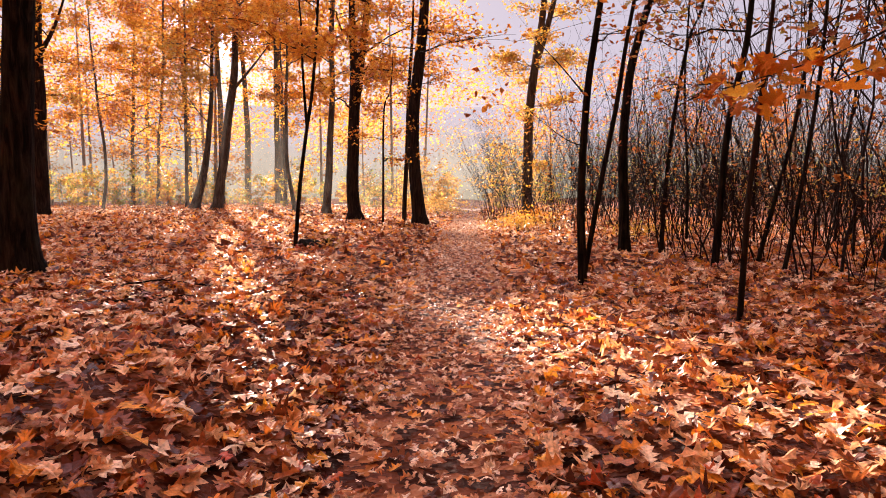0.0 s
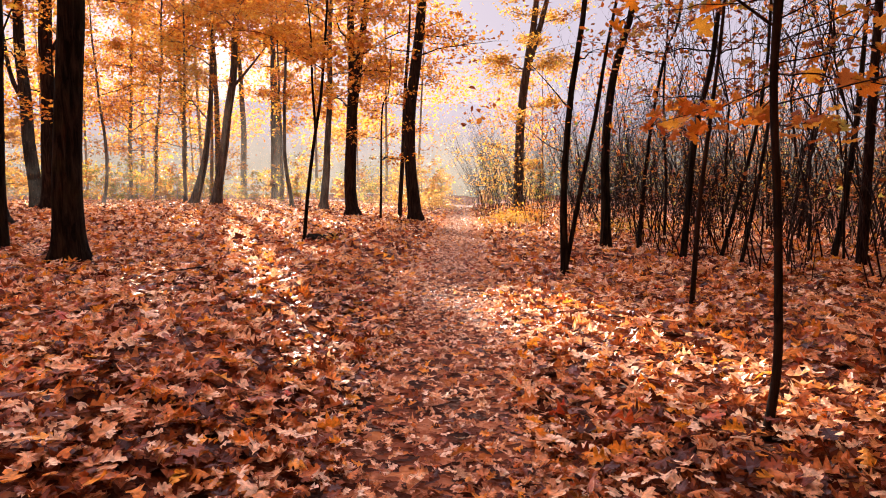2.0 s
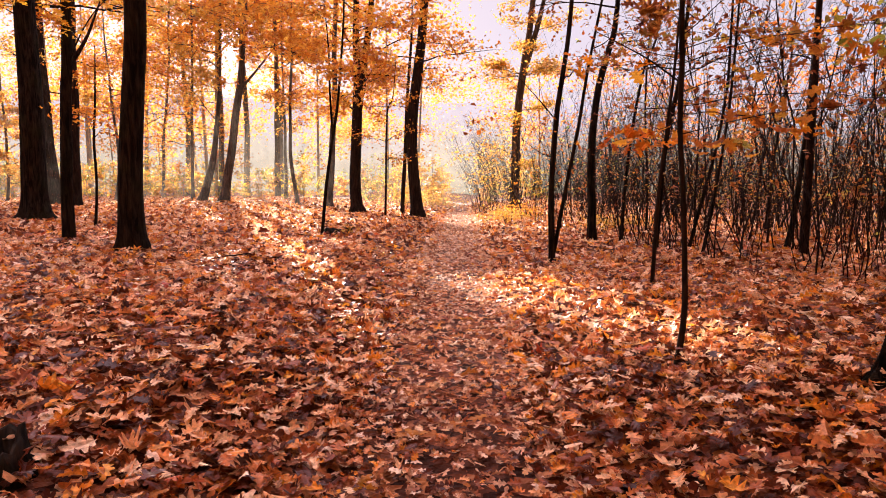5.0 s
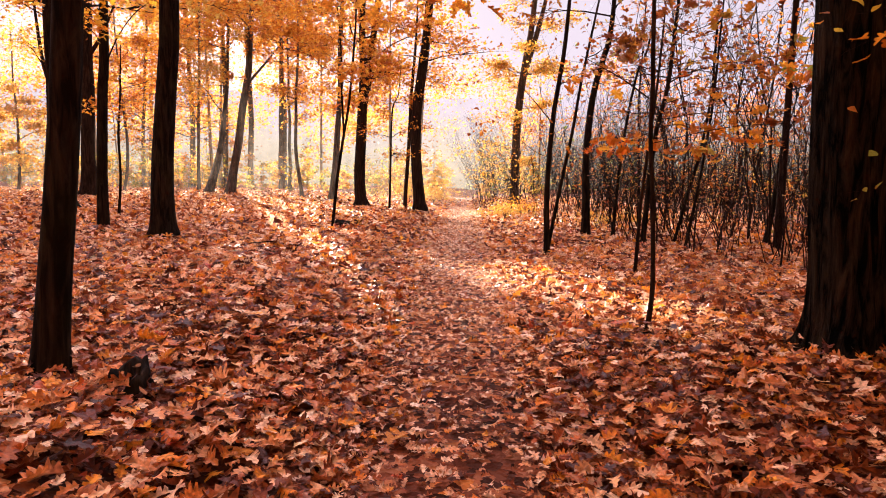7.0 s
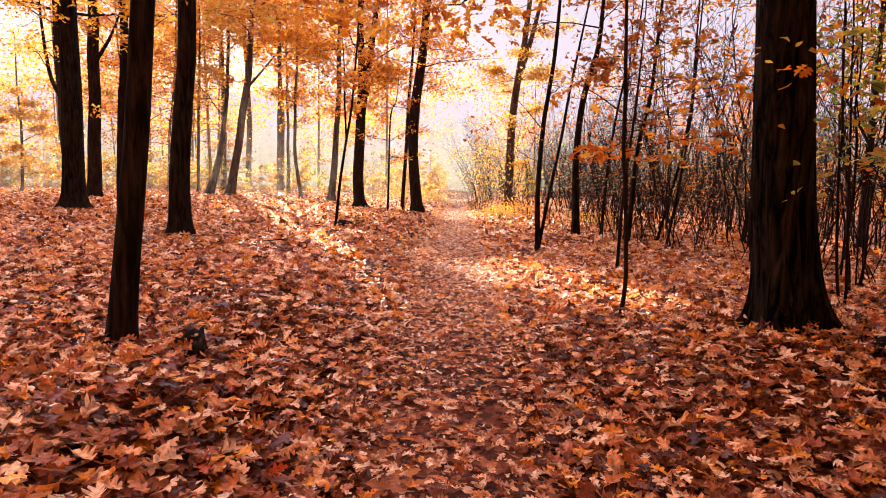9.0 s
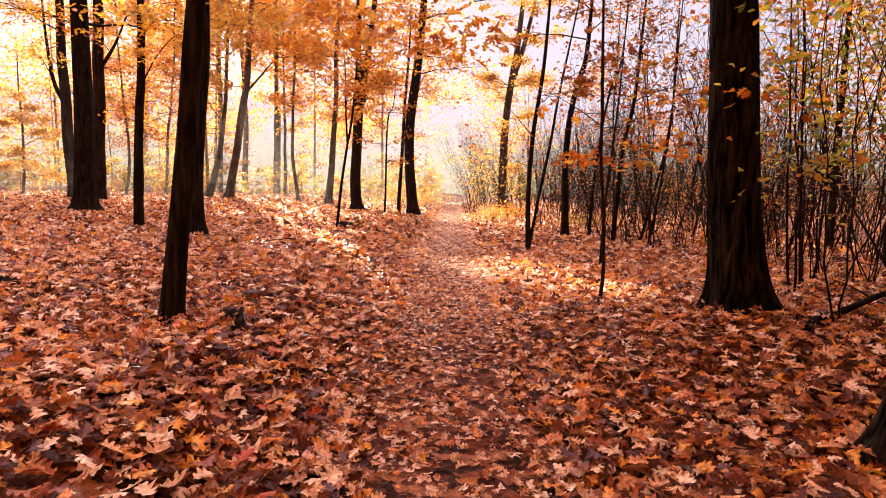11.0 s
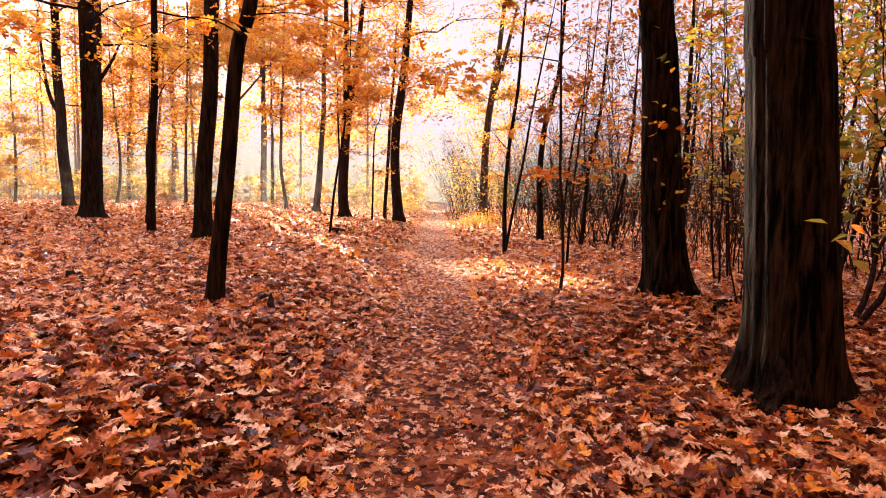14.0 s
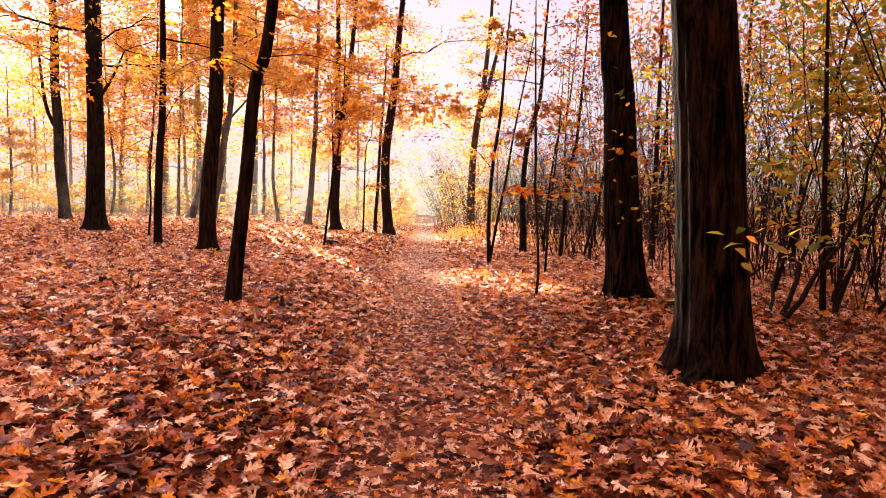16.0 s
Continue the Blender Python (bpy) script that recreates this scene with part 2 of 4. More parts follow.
def tube(geo, line, radii, sides=8, ridges=0.0, seed=0, flare=0.0, flare_h=0.25):
    """A round stem along a line; ridges furrows it, flare spreads its foot into roots."""
    line, radii = np.asarray(line, float), np.asarray(radii, float)
    n = len(line)
    way = np.gradient(line, axis=0)
    way /= np.linalg.norm(way, axis=1)[:, None] + 1e-9
    ref = np.where(np.abs(way[:, 2:3]) > 0.9, np.array([[1.0, 0, 0]]), np.array([[0, 0, 1.0]]))
    a = np.cross(way, ref)
    a /= np.linalg.norm(a, axis=1)[:, None]
    b = np.cross(way, a)
    th = np.linspace(0, 2 * np.pi, sides, endpoint=False)
    r = np.repeat(radii[:, None], sides, 1)
    own = np.random.default_rng(seed)
    if ridges:
        z = line[:, 2:3] - line[0, 2]
        rough = sum(own.normal() * np.sin(k * th[None] + own.uniform(0, 6) + own.uniform(-0.25, 0.25) * z + 0.35 * np.sin(own.uniform(0.4, 1.2) * z + k)) for k in (3, 5, 8, 13, 17, 21, 27))
        r = r * (1 + ridges * rough / 3)
    if flare:
        z = line[:, 2:3] - line[0, 2]
        k = own.integers(4, 6)
        lobes = 0.62 + 0.38 * np.cos(k * th + own.uniform(0, 6)) + 0.25 * np.cos(2 * th + own.uniform(0, 6))
        r = r * (1 + flare * np.exp(-np.maximum(z, 0) / flare_h) * np.maximum(lobes, 0.1)[None])
    v = line[:, None] + r[..., None] * (np.cos(th)[None, :, None] * a[:, None] + np.sin(th)[None, :, None] * b[:, None])
    i, j = np.meshgrid(np.arange(n - 1), np.arange(sides), indexing="ij")
    p, q = i * sides + j, i * sides + (j + 1) % sides
    f = np.concatenate([np.stack([p, p + sides, q], -1).reshape(-1, 3), np.stack([q, p + sides, q + sides], -1).reshape(-1, 3)])
    tip = [[(n - 1) * sides + k, (n - 1) * sides + k + 1, (n - 1) * sides] for k in range(1, sides - 1)]
    geo.add(v.reshape(-1, 3), np.concatenate([f, np.array(tip)]))


# leaf blades, length 1 along y
half = [(0.03, 0.09), (0.2, 0.12), (0.23, 0.2), (0.1, 0.28), (0.31, 0.36), (0.35, 0.47), (0.12, 0.52), (0.28, 0.66), (0.27, 0.77), (0.1, 0.77), (0.13, 0.91)]
mid = [0.0, 0.28, 0.52, 0.77, 1.0]
OAK_V = np.array([(0, y) for y in mid] + half + [(-x, y) for x, y in half])
right = [(0, 5, 1), (5, 6, 7), (5, 7, 8), (5, 8, 1), (1, 8, 2), (8, 9, 10), (8, 10, 11), (8, 11, 2), (2, 11, 3), (11, 12, 13), (11, 13, 14), (11, 14, 3), (3, 14, 15), (3, 15, 4)]
OAK_F = np.array(right + [(a + 11 * (a > 4), c + 11 * (c > 4), b + 11 * (b > 4)) for a, b, c in right])
half2 = [(0.28, 0.2), (0.12, 0.33), (0.41, 0.5), (0.13, 0.63), (0.24, 0.86)]
MID_V = np.array([(0, 0), (0, 0.5), (0, 1.0)] + half2 + [(-x, y) for x, y in half2])
right2 = [(0, 3, 4), (0, 4, 1), (4, 5, 6), (4, 6, 1), (1, 6, 7), (1, 7, 2)]
MID_F = np.array(right2 + [(a + 5 * (a > 2), c + 5 * (c > 2), b + 5 * (b > 2)) for a, b, c in right2])
BLADE_V = np.array([(0, 0), (0.33, 0.33), (0.15, 0.5), (0, 1), (-0.15, 0.5), (-0.33, 0.33)])
BLADE_F = np.array([(0, 1, 2), (0, 2, 3), (0, 3, 4), (0, 4, 5)])
BEECH_V = np.array([(0, 0), (0.2, 0.2), (0.28, 0.5), (0, 1), (-0.28, 0.5), (-0.2, 0.2), (0, 0.5)])
BEECH_F = np.array([(0, 1, 6), (1, 2, 6), (2, 3, 6), (3, 4, 6), (4, 5, 6), (5, 0, 6)])


def leaves(geo, at, size, form=(BLADE_V, BLADE_F), tilt=0.5, curl=0.5, own=rng):
    """Scatters leaf blades at the given places: turned at random, tilted about `tilt` radians off level, curled."""
    n = len(at)
    if not n:
        return
    v2, f = form
    x, y = v2[:, 0][None], v2[:, 1][None] - 0.5
    c, d = own.normal(0, curl, (n, 1)), own.normal(0, curl, (n, 1))
    z = c * x * x * 1.6 + d * y * y * 0.8 + own.normal(0, curl * 0.25, (n, 1)) * x + 0.07 * curl * own.normal(0, 1, (n, len(v2))) * (np.abs(x) > 0.2)
    z = z + np.abs(x) * own.normal(0.22 * curl, 0.38 * curl, (n, 1))
    wide = own.uniform(0.75, 1.15, (n, 1))
    p = np.stack([np.broadcast_to(x, z.shape) * wide, np.broadcast_to(y, z.shape), z], -1) * np.asarray(size).reshape(-1, 1, 1)
    yaw, pit, rol = own.uniform(0, 2 * np.pi, n), own.normal(0, tilt, n), own.normal(0, tilt, n)
    cx, sx, cy, sy, cz, sz = np.cos(pit), np.sin(pit), np.cos(rol), np.sin(rol), np.cos(yaw), np.sin(yaw)
    o, l = np.zeros(n), np.ones(n)
    rx = np.stack([l, o, o, o, cx, -sx, o, sx, cx], -1).reshape(n, 3, 3)
    ry = np.stack([cy, o, sy, o, l, o, -sy, o, cy], -1).reshape(n, 3, 3)
    rz = np.stack([cz, -sz, o, sz, cz, o, o, o, l], -1).reshape(n, 3, 3)
    p = np.einsum("nij,nkj->nki", rz @ ry @ rx, p) + np.asarray(at)[:, None]
    geo.add(p.reshape(-1, 3), (f[None] + (np.arange(n) * len(v2))[:, None, None]).reshape(-1, 3))


# ---- the lie of the land: a trodden hollow way, a bank along one side ----
def way_x(y):
    return np.interp(y, [-20, -8, -3, 4, 8, 15, 25, 34, 60], [0.5, 0.3, 0.2, -0.08, -0.25, -0.5, -0.85, -1.1, -2.0])


def step(a, b, v):
    t = np.clip((v - a) / (b - a), 0, 1)
    return t * t * (3 - 2 * t)


def land(x, y):
    x, y = np.asarray(x, float), np.asarray(y, float)
    d = x - way_x(y)
    bank = 0.42 * (1 - 0.45 * step(16, 26, y)) * step(0.45, 1.9, -d) + 0.03 * np.clip(-d - 2.5, 0, 12)
    verge = 0.16 * step(0.5, 1.5, d) + 0.06 * np.clip(d - 1.6, 0, 3)
    wave = 0.035 * np.sin(1.3 * x + 0.6 * y + 1) * np.sin(0.9 * y - 0.5 * x) + 0.02 * np.sin(3.1 * x + 1.7) * np.sin(2.7 * y + 0.4)
    mound = 0.14 * np.exp(-((x - 2.75) ** 2 + (y - 1.2) ** 2) / 1.3)
    dip = 0.13 * np.exp(-((x - 2.8) ** 2 + (y + 2.0) ** 2) / 1.4) + 0.06 * np.exp(-((x + 2.2) ** 2 + (y - 0.1) ** 2) / 0.6)
    return np.where(d < 0, bank, verge) + mound - dip - 0.05 + wave * step(0.3, 1.5, np.abs(d))


def on_ground(p):
    """Where the sun throws the shadow of points p: across the light, and along the way."""
    s = np.array(SUN)
    q = p - s * ((p[:, 2:3] - 0.4) / s[2])
    return q[:, 0] * math.cos(SUN_AZ) + q[:, 1] * math.sin(SUN_AZ), q[:, 1]


def lane(p):
    """The long clear gaps in the crowns whose light lies on the bank and beside the way."""
    u, y = on_ground(p)
    a = (np.abs(u - 0.44 + 0.035 * (y - 4.5)) < 0.25) & (y > 4.1) & (y < 22)
    b = (np.abs(u - 1.08 + 0.05 * (y - 11)) < 0.34) & (y > 8) & (y < 27)
    c = (u > 2.4) & (u < 2.9 + 0.16 * y) & (u < 3.75) & (y > 2.6) & (y < 8.6)
    return a | b | c


def lit_gap(p):
    """The clear gaps, the smaller flecks of light round them, and the narrow ones that light the edges of two trunks and let the sun show."""
    u, y = on_ground(p)
    chance = rng.random(len(p))
    d = (u > -1.0) & (u < -0.4) & (y > 4.2) & (y < 6.2) & (chance < 0.85)
    e = (y > 14) & (y < 42) & (u > -6) & (u < 12) & (chance < 0.42)
    f = (np.sin(4.1 * u + 0.9 * np.sin(0.9 * y)) * np.sin(0.75 * y + 2.1 * u) > 0.8) & (y > 8) & (y < 42) & (u > -7) & (u < 2.2)
    g = (u > 1.33) & (u < 1.85) & (y > -13) & (y < -1.9)
    h = (u > -2.02) & (u < -1.79) & (y > -12) & (y < 6.5)
    i = (np.abs(u + 2.6) < 0.95) & (y > -15.5) & (y < -7.6)
    return lane(p) | d | e | f | g | h | i


# ---- ground ----
def grown(a, b, fine, far, rate=1.25):
    mid_ = list(np.arange(a, b + 1e-6, fine))
    lo, hi, s = [a], [b], fine
    while hi[-1] < far:
        s *= rate
        hi.append(hi[-1] + s)
        lo.append(lo[-1] - s)
    return np.array(lo[:0:-1] + mid_ + hi[1:])


gx, gy = grown(-14, 10, 0.26, 600), grown(-8, 40, 0.34, 600)
X, Y = np.meshgrid(gx, gy, indexing="ij")
G = Geo()
ni, nj = X.shape
ii, jj = np.meshgrid(np.arange(ni - 1), np.arange(nj - 1), indexing="ij")
k0 = ii * nj + jj
G.add(np.stack([X, Y, land(X, Y)], -1), np.concatenate([np.stack([k0, k0 + nj, k0 + 1], -1).reshape(-1, 3), np.stack([k0 + 1, k0 + nj, k0 + nj + 1], -1).reshape(-1, 3)]))
ground = tagged(new("ground", G.mesh("ground", ground_mat())), "forest floor hollow way packed with brown oak leaves", "ground", kind="structure")

# glowing backdrop far ahead, painted as sunlit mist
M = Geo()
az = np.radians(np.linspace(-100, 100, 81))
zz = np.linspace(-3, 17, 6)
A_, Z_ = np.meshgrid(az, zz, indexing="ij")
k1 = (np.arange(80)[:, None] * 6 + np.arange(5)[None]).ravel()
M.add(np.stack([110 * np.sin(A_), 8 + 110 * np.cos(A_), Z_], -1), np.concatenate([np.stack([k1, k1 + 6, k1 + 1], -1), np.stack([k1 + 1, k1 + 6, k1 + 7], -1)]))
tagged(new("backdrop", M.mesh("backdrop", mist_glow_mat())), "self-glowing backdrop painted as pale golden mist beyond the trees", "mist", kind="structure")


# haze between the far trees, imitated by sheer translucent sheets that only the sun and sky light up
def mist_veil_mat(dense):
    m, nd, ln, bsdf = nodes_of("thin_mist_sheet")
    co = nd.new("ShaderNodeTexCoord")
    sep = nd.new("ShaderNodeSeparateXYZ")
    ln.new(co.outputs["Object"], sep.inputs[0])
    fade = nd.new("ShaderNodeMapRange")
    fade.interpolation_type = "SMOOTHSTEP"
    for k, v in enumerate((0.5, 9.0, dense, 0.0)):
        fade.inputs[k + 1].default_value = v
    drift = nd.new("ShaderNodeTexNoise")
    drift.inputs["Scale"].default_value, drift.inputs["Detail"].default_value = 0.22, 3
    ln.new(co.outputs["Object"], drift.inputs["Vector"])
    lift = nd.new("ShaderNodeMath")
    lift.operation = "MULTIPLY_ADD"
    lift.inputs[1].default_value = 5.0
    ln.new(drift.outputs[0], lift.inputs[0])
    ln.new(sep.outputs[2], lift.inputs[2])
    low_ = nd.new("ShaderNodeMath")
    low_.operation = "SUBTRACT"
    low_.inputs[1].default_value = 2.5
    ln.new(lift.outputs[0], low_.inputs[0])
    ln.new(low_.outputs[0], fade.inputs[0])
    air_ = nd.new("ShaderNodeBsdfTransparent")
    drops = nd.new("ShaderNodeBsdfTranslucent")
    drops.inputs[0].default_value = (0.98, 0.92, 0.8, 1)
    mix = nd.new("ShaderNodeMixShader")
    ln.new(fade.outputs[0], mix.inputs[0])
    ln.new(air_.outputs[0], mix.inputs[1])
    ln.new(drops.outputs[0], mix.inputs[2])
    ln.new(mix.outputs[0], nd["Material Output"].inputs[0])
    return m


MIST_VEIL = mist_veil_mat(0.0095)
# Curved sheets at five distances stand in for the haze.
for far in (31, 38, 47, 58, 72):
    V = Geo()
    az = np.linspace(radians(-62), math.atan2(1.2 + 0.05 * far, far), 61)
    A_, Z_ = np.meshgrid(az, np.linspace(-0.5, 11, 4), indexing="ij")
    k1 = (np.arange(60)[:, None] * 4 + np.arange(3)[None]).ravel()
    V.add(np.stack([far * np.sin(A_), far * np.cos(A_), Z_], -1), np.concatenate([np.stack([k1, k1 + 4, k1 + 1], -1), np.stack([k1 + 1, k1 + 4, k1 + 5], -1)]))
    tagged(new("mist_sheet", V.mesh("mist_sheet", MIST_VEIL)), "sheer translucent sheets imitating morning mist between the far trees", "mist", kind="stuff")


# ---- trees ----
TREE_COUNT = [0]
FULL = 1.9


def bough(geo, start, az_, length, rise, r, own, droop=0.0, seg=7, sides=6):
    """One limb from start; returns its line."""
    s = np.linspace(0, 1, seg)[:, None]
    d = np.array([math.sin(az_), math.cos(az_), 0])
    line = np.asarray(start) + s * length * d + np.array([0, 0, 1]) * (rise * length * s - droop * length * s * s)
    line[1:] += np.cumsum(own.normal(0, 0.028 * length, (seg - 1, 3)), 0)
    tube(geo, line, r * (1 - 0.85 * s[:, 0]), sides)
    return line


def tree(axis, y, crown, label, material=BARK, foot=0.5, sides=14, leaf_material=ORANGE, leaf=0.16, form=(BLADE_V, BLADE_F),
         forks=(), boughs=(), ridges=0.05, group="", kind="tree", rings=26, top=None, leaf_label="orange autumn leaves"):
    """A tree whose trunk follows axis, points (x, z, radius), in the plane y. crown: lowest and highest bough, reach, boughs, leaves a bough.
    forks: further stems (x, z, radius); boughs: limbs with their own course (x, y, z)."""
    TREE_COUNT[0] += 1
    # Distance haze painted into the bark: lighter the further off the trunk stands.
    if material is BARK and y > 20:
        material = BARK_BROWN_HAZED if y < 30 else BARK_HAZED_GREY
    own = np.random.default_rng(100 + TREE_COUNT[0])
    x0 = axis[0][0]
    z0 = float(land(x0, y)) - 0.04
    pts = [(x, y, max(z, z0) if k else z0) for k, (x, z, r) in enumerate(axis)]
    rad = [r for *_, r in axis]
    if top:
        (xa, _, za), (xb, _, zb) = pts[-2], pts[-1]
        lean = np.clip((xb - xa) / (zb - za), -0.12, 0.12)
        pts.append((xb + lean * (top - zb) * 0.6, y, top))
        rad.append(rad[-1] * 0.35)
    base = thing(kind, (x0, y, z0), label, kind if kind != "tree" else "tree", group)
    off = np.array([x0, y, z0])
    line = smooth_line(np.array(pts) - off, rings)
    height = np.array([p[2] for p in pts]) - z0
    radii = np.interp(line[:, 2], height, rad)
    zz_ = line[:, 2:3]
    wob = min(radii[0] * 0.22, 0.022) * np.sin(zz_ * own.uniform(1.0, 1.8) + own.uniform(0, 6, (1, 3))) * np.array([1, 1, 0]) * np.minimum(zz_, 1)
    T = Geo()
    tube(T, line + wob, radii, sides, ridges, TREE_COUNT[0], foot, 0.09 + 0.42 * rad[0])
    part("trunk", T, material, base)
    stems = [(line, radii)]
    for fork in forks:
        F = Geo()
        fl = smooth_line(np.array([(x, y, z) for x, z, r in fork]) - off, 14)
        fr = np.interp(np.linspace(0, 1, 14), np.linspace(0, 1, len(fork)), [r for *_, r in fork])
        tube(F, fl, fr, max(6, sides - 4), ridges, 3)
        part("fork", F, material, base)
        stems.append((fl, fr))
    L = Geo()
    for course, r in boughs:
        B = Geo()
        bl = smooth_line(np.array(course) - off, 12)
        tube(B, bl, r * np.linspace(1, 0.3, 12), 6)
        part("branch", B, material, base)
        stems.append((bl[3:], np.full(9, r * 0.6)))
    low, high, reach, count, per = crown
    for k in range(count):
        sl, sr = stems[k % len(stems)]
        h = low + (high - low) * (k + own.random()) / count
        h = min(max(h, sl[0, 2] + 0.05), sl[-1, 2] - 0.02)
        j = int(np.argmin(np.abs(sl[:, 2] - h)))
        t = (h - low) / max(high - low, 0.1)
        length = reach * (0.55 + 0.6 * own.random()) * (1 - 0.45 * max(0, t - 0.4))
        r = min(sr[j] * 0.4, 0.0085 * length + 0.005)
        B = Geo()
        az_ = 2.4 * k + own.uniform(-0.5, 0.5)
        bl = bough(B, sl[j], az_, length, own.uniform(0.1, 0.55), r, own, own.uniform(0, 0.25))
        again = np.random.default_rng(k)
        for _ in range(12):
            if not lane(smooth_line(bl, 40)[3:] + off).any():
                break
            B, az_, length = Geo(), again.uniform(0, 6.28), length * 0.93
            bl = bough(B, sl[j], az_, length, again.uniform(-0.1, 0.6), r, again, again.uniform(0, 0.25))
        ends = [bl]
        for _ in range(4):
            i = own.integers(2, 6)
            tw = bough(B, bl[i], az_ + own.choice([-1, 1]) * own.uniform(0.5, 1.2), length * own.uniform(0.25, 0.5), own.uniform(-0.1, 0.35), r * 0.45, own, 0.1, 5, 4)
            ends.append(tw)
        part("branch", B, material, base)
        n = int(per * FULL * own.uniform(0.6, 1.4))
        pick = own.integers(0, len(ends), n)
        s = own.beta(2.2, 1.2, n)
        lines = [smooth_line(e, 16) for e in ends]
        at = np.array([lines[p][int(q * 15)] for p, q in zip(pick, s)])
        at = at + own.normal(0, 1, (n, 3)) * np.array([0.145, 0.145, 0.095]) * (length * 0.6 + leaf * 2)
        at = at[~lit_gap(at + off)]
        leaves(L, at, leaf * own.uniform(0.6, 1.15, len(at)), form, 0.55, 0.5, own)
    if L.n:
        tagged(part("crown", L, leaf_material, base, leaf_label, False), kind="stuff")
    return base


# near trunks on the bank
tree([(-5.05, 0.45, 0.19), (-5.01, 1.46, 0.168), (-4.92, 2.83, 0.152), (-4.83, 3.94, 0.146), (-4.75, 6.5, 0.13)], 6.81, (6, 13, 4.2, 13, 90), "dark straight oak trunk with flared roots on the bank",
     foot=1.15, sides=20, rings=40, top=15, group="oaks on the bank")
SLIM_K = tree([(-6.42, 0.47, 0.1), (-6.38, 1.71, 0.088), (-6.35, 2.95, 0.083), (-6.29, 4.15, 0.072)], 7.4, (4.0, 10, 2.6, 10, 80), "slim dark upright tree trunk among fallen leaves",
     foot=0.3, top=12, boughs=[([(-6.32, 7.4, 3.25), (-6.0, 7.35, 3.8), (-5.6, 7.2, 4.15), (-5.2, 7.1, 4.35)], 0.014)], leaf_material=GOLD, leaf_label="golden maple leaves")
LEANING_J = tree([(-2.21, 0.38, 0.094), (-2.15, 1.01, 0.084), (-2.02, 1.94, 0.077), (-1.9, 2.92, 0.07), (-1.71, 3.88, 0.064)], 0.08, (3.2, 7.5, 2.2, 9, 60), "leaning dark young oak on the edge of the bank",
     foot=0.35, sides=18, rings=40, top=9, boughs=[([(-1.83, -0.09, 3.0), (-2.3, 0.3, 3.25), (-2.8, 0.6, 3.3), (-3.3, 0.9, 3.15)], 0.009), ([(-1.8, -0.05, 3.2), (-1.3, 0.3, 3.3), (-0.7, 0.6, 3.15)], 0.008)], leaf=0.15,
     form=(OAK_V, OAK_F))
tree([(-10.63, 0.62, 0.3), (-10.61, 2.38, 0.26), (-10.58, 4.07, 0.24), (-10.6, 5.74, 0.222), (-10.64, 7.4, 0.205)], 12.37, (5, 15, 4.5, 14, 120), "tall dark oak with flared foot on the bank",
     foot=0.95, sides=20, rings=36, top=18, group="oaks on the bank", leaf_material=GOLD, leaf_label="golden oak leaves")
tree([(-20.52, 0.8, 0.3), (-20.69, 3.01, 0.27), (-20.83, 6.01, 0.243), (-20.92, 8.98, 0.212), (-20.94, 11.91, 0.18)], 27.18, (5, 16, 5, 14, 190), "dark oak with one side limb, golden leaves",
     top=19, boughs=[([(-20.8, 27.18, 5.27), (-21.37, 27.1, 6.6), (-21.61, 27, 8.97), (-21.72, 27, 10.73)], 0.12)], leaf_material=GOLD, leaf_label="golden oak leaves", leaf=0.2)
tree([(-15.6, 0.75, 0.29), (-15.44, 2.95, 0.247), (-15.39, 5.2, 0.225), (-15.32, 7.41, 0.21)], 21.1, (5, 15, 4.5, 12, 170), "stout dark oak behind the bank", top=18, foot=0.6, leaf=0.18,
     boughs=[([(-15.36, 21.1, 6.0), (-14.6, 21, 7.0), (-13.9, 20.8, 8.2)], 0.09)])
tree([(-15.31, 0.45, 0.29), (-15.02, 2.13, 0.242), (-14.62, 4.56, 0.225), (-14.15, 7.29, 0.208), (-13.9, 9.65, 0.173), (-13.72, 12.3, 0.156)], 34.71, (7, 17, 5.5, 16, 240), "leaning grey-brown oak with side limb", top=19,
     boughs=[([(-14.12, 34.7, 7.12), (-12.97, 34.6, 8.31), (-11.91, 34.5, 9.49)], 0.087)], leaf=0.2)
tree([(-16.97, 0.44, 0.264), (-16.46, 2.13, 0.211), (-16.06, 3.9, 0.158), (-15.75, 6.35, 0.123), (-15.6, 8.42, 0.106)], 35.387, (4, 13, 4, 14, 210), "leaning dark tree, golden foliage half way up", top=14, leaf_material=GOLD, leaf_label="golden leaves", leaf=0.2)
tree([(-8.22, 0.25, 0.223), (-8.02, 2.8, 0.175), (-7.82, 5.31, 0.143), (-7.75, 8.4, 0.127), (-7.65, 11.43, 0.111)], 31.6, (4.5, 15, 4.2, 14, 210), "slim grey oak with orange foliage", material=BARK_HAZED_GREY, top=16, leaf=0.2)
tree([(-5.56, 0.27, 0.27), (-5.65, 2.33, 0.249), (-5.49, 4.79, 0.224), (-5.5, 7.22, 0.162), (-5.51, 9.61, 0.125)], 26.33, (4.5, 15, 4.2, 18, 190), "forked dark oak with flared foot, orange crown", top=17, foot=0.75, sides=18, leaf=0.18,
     forks=[[(-5.49, 4.6, 0.18), (-5.13, 7.21, 0.155), (-4.8, 9.59, 0.125), (-4.4, 14, 0.06)]])
tree([(-2.47, -0.05, 0.25), (-2.63, 2.21, 0.221), (-2.62, 4.38, 0.21), (-2.43, 6.1, 0.199), (-2.14, 8.62, 0.155)], 23.16, (5.0, 14, 4.2, 15, 170), "dark curved oak at the edge of the path", top=16, foot=0.5, sides=18, leaf=0.17)
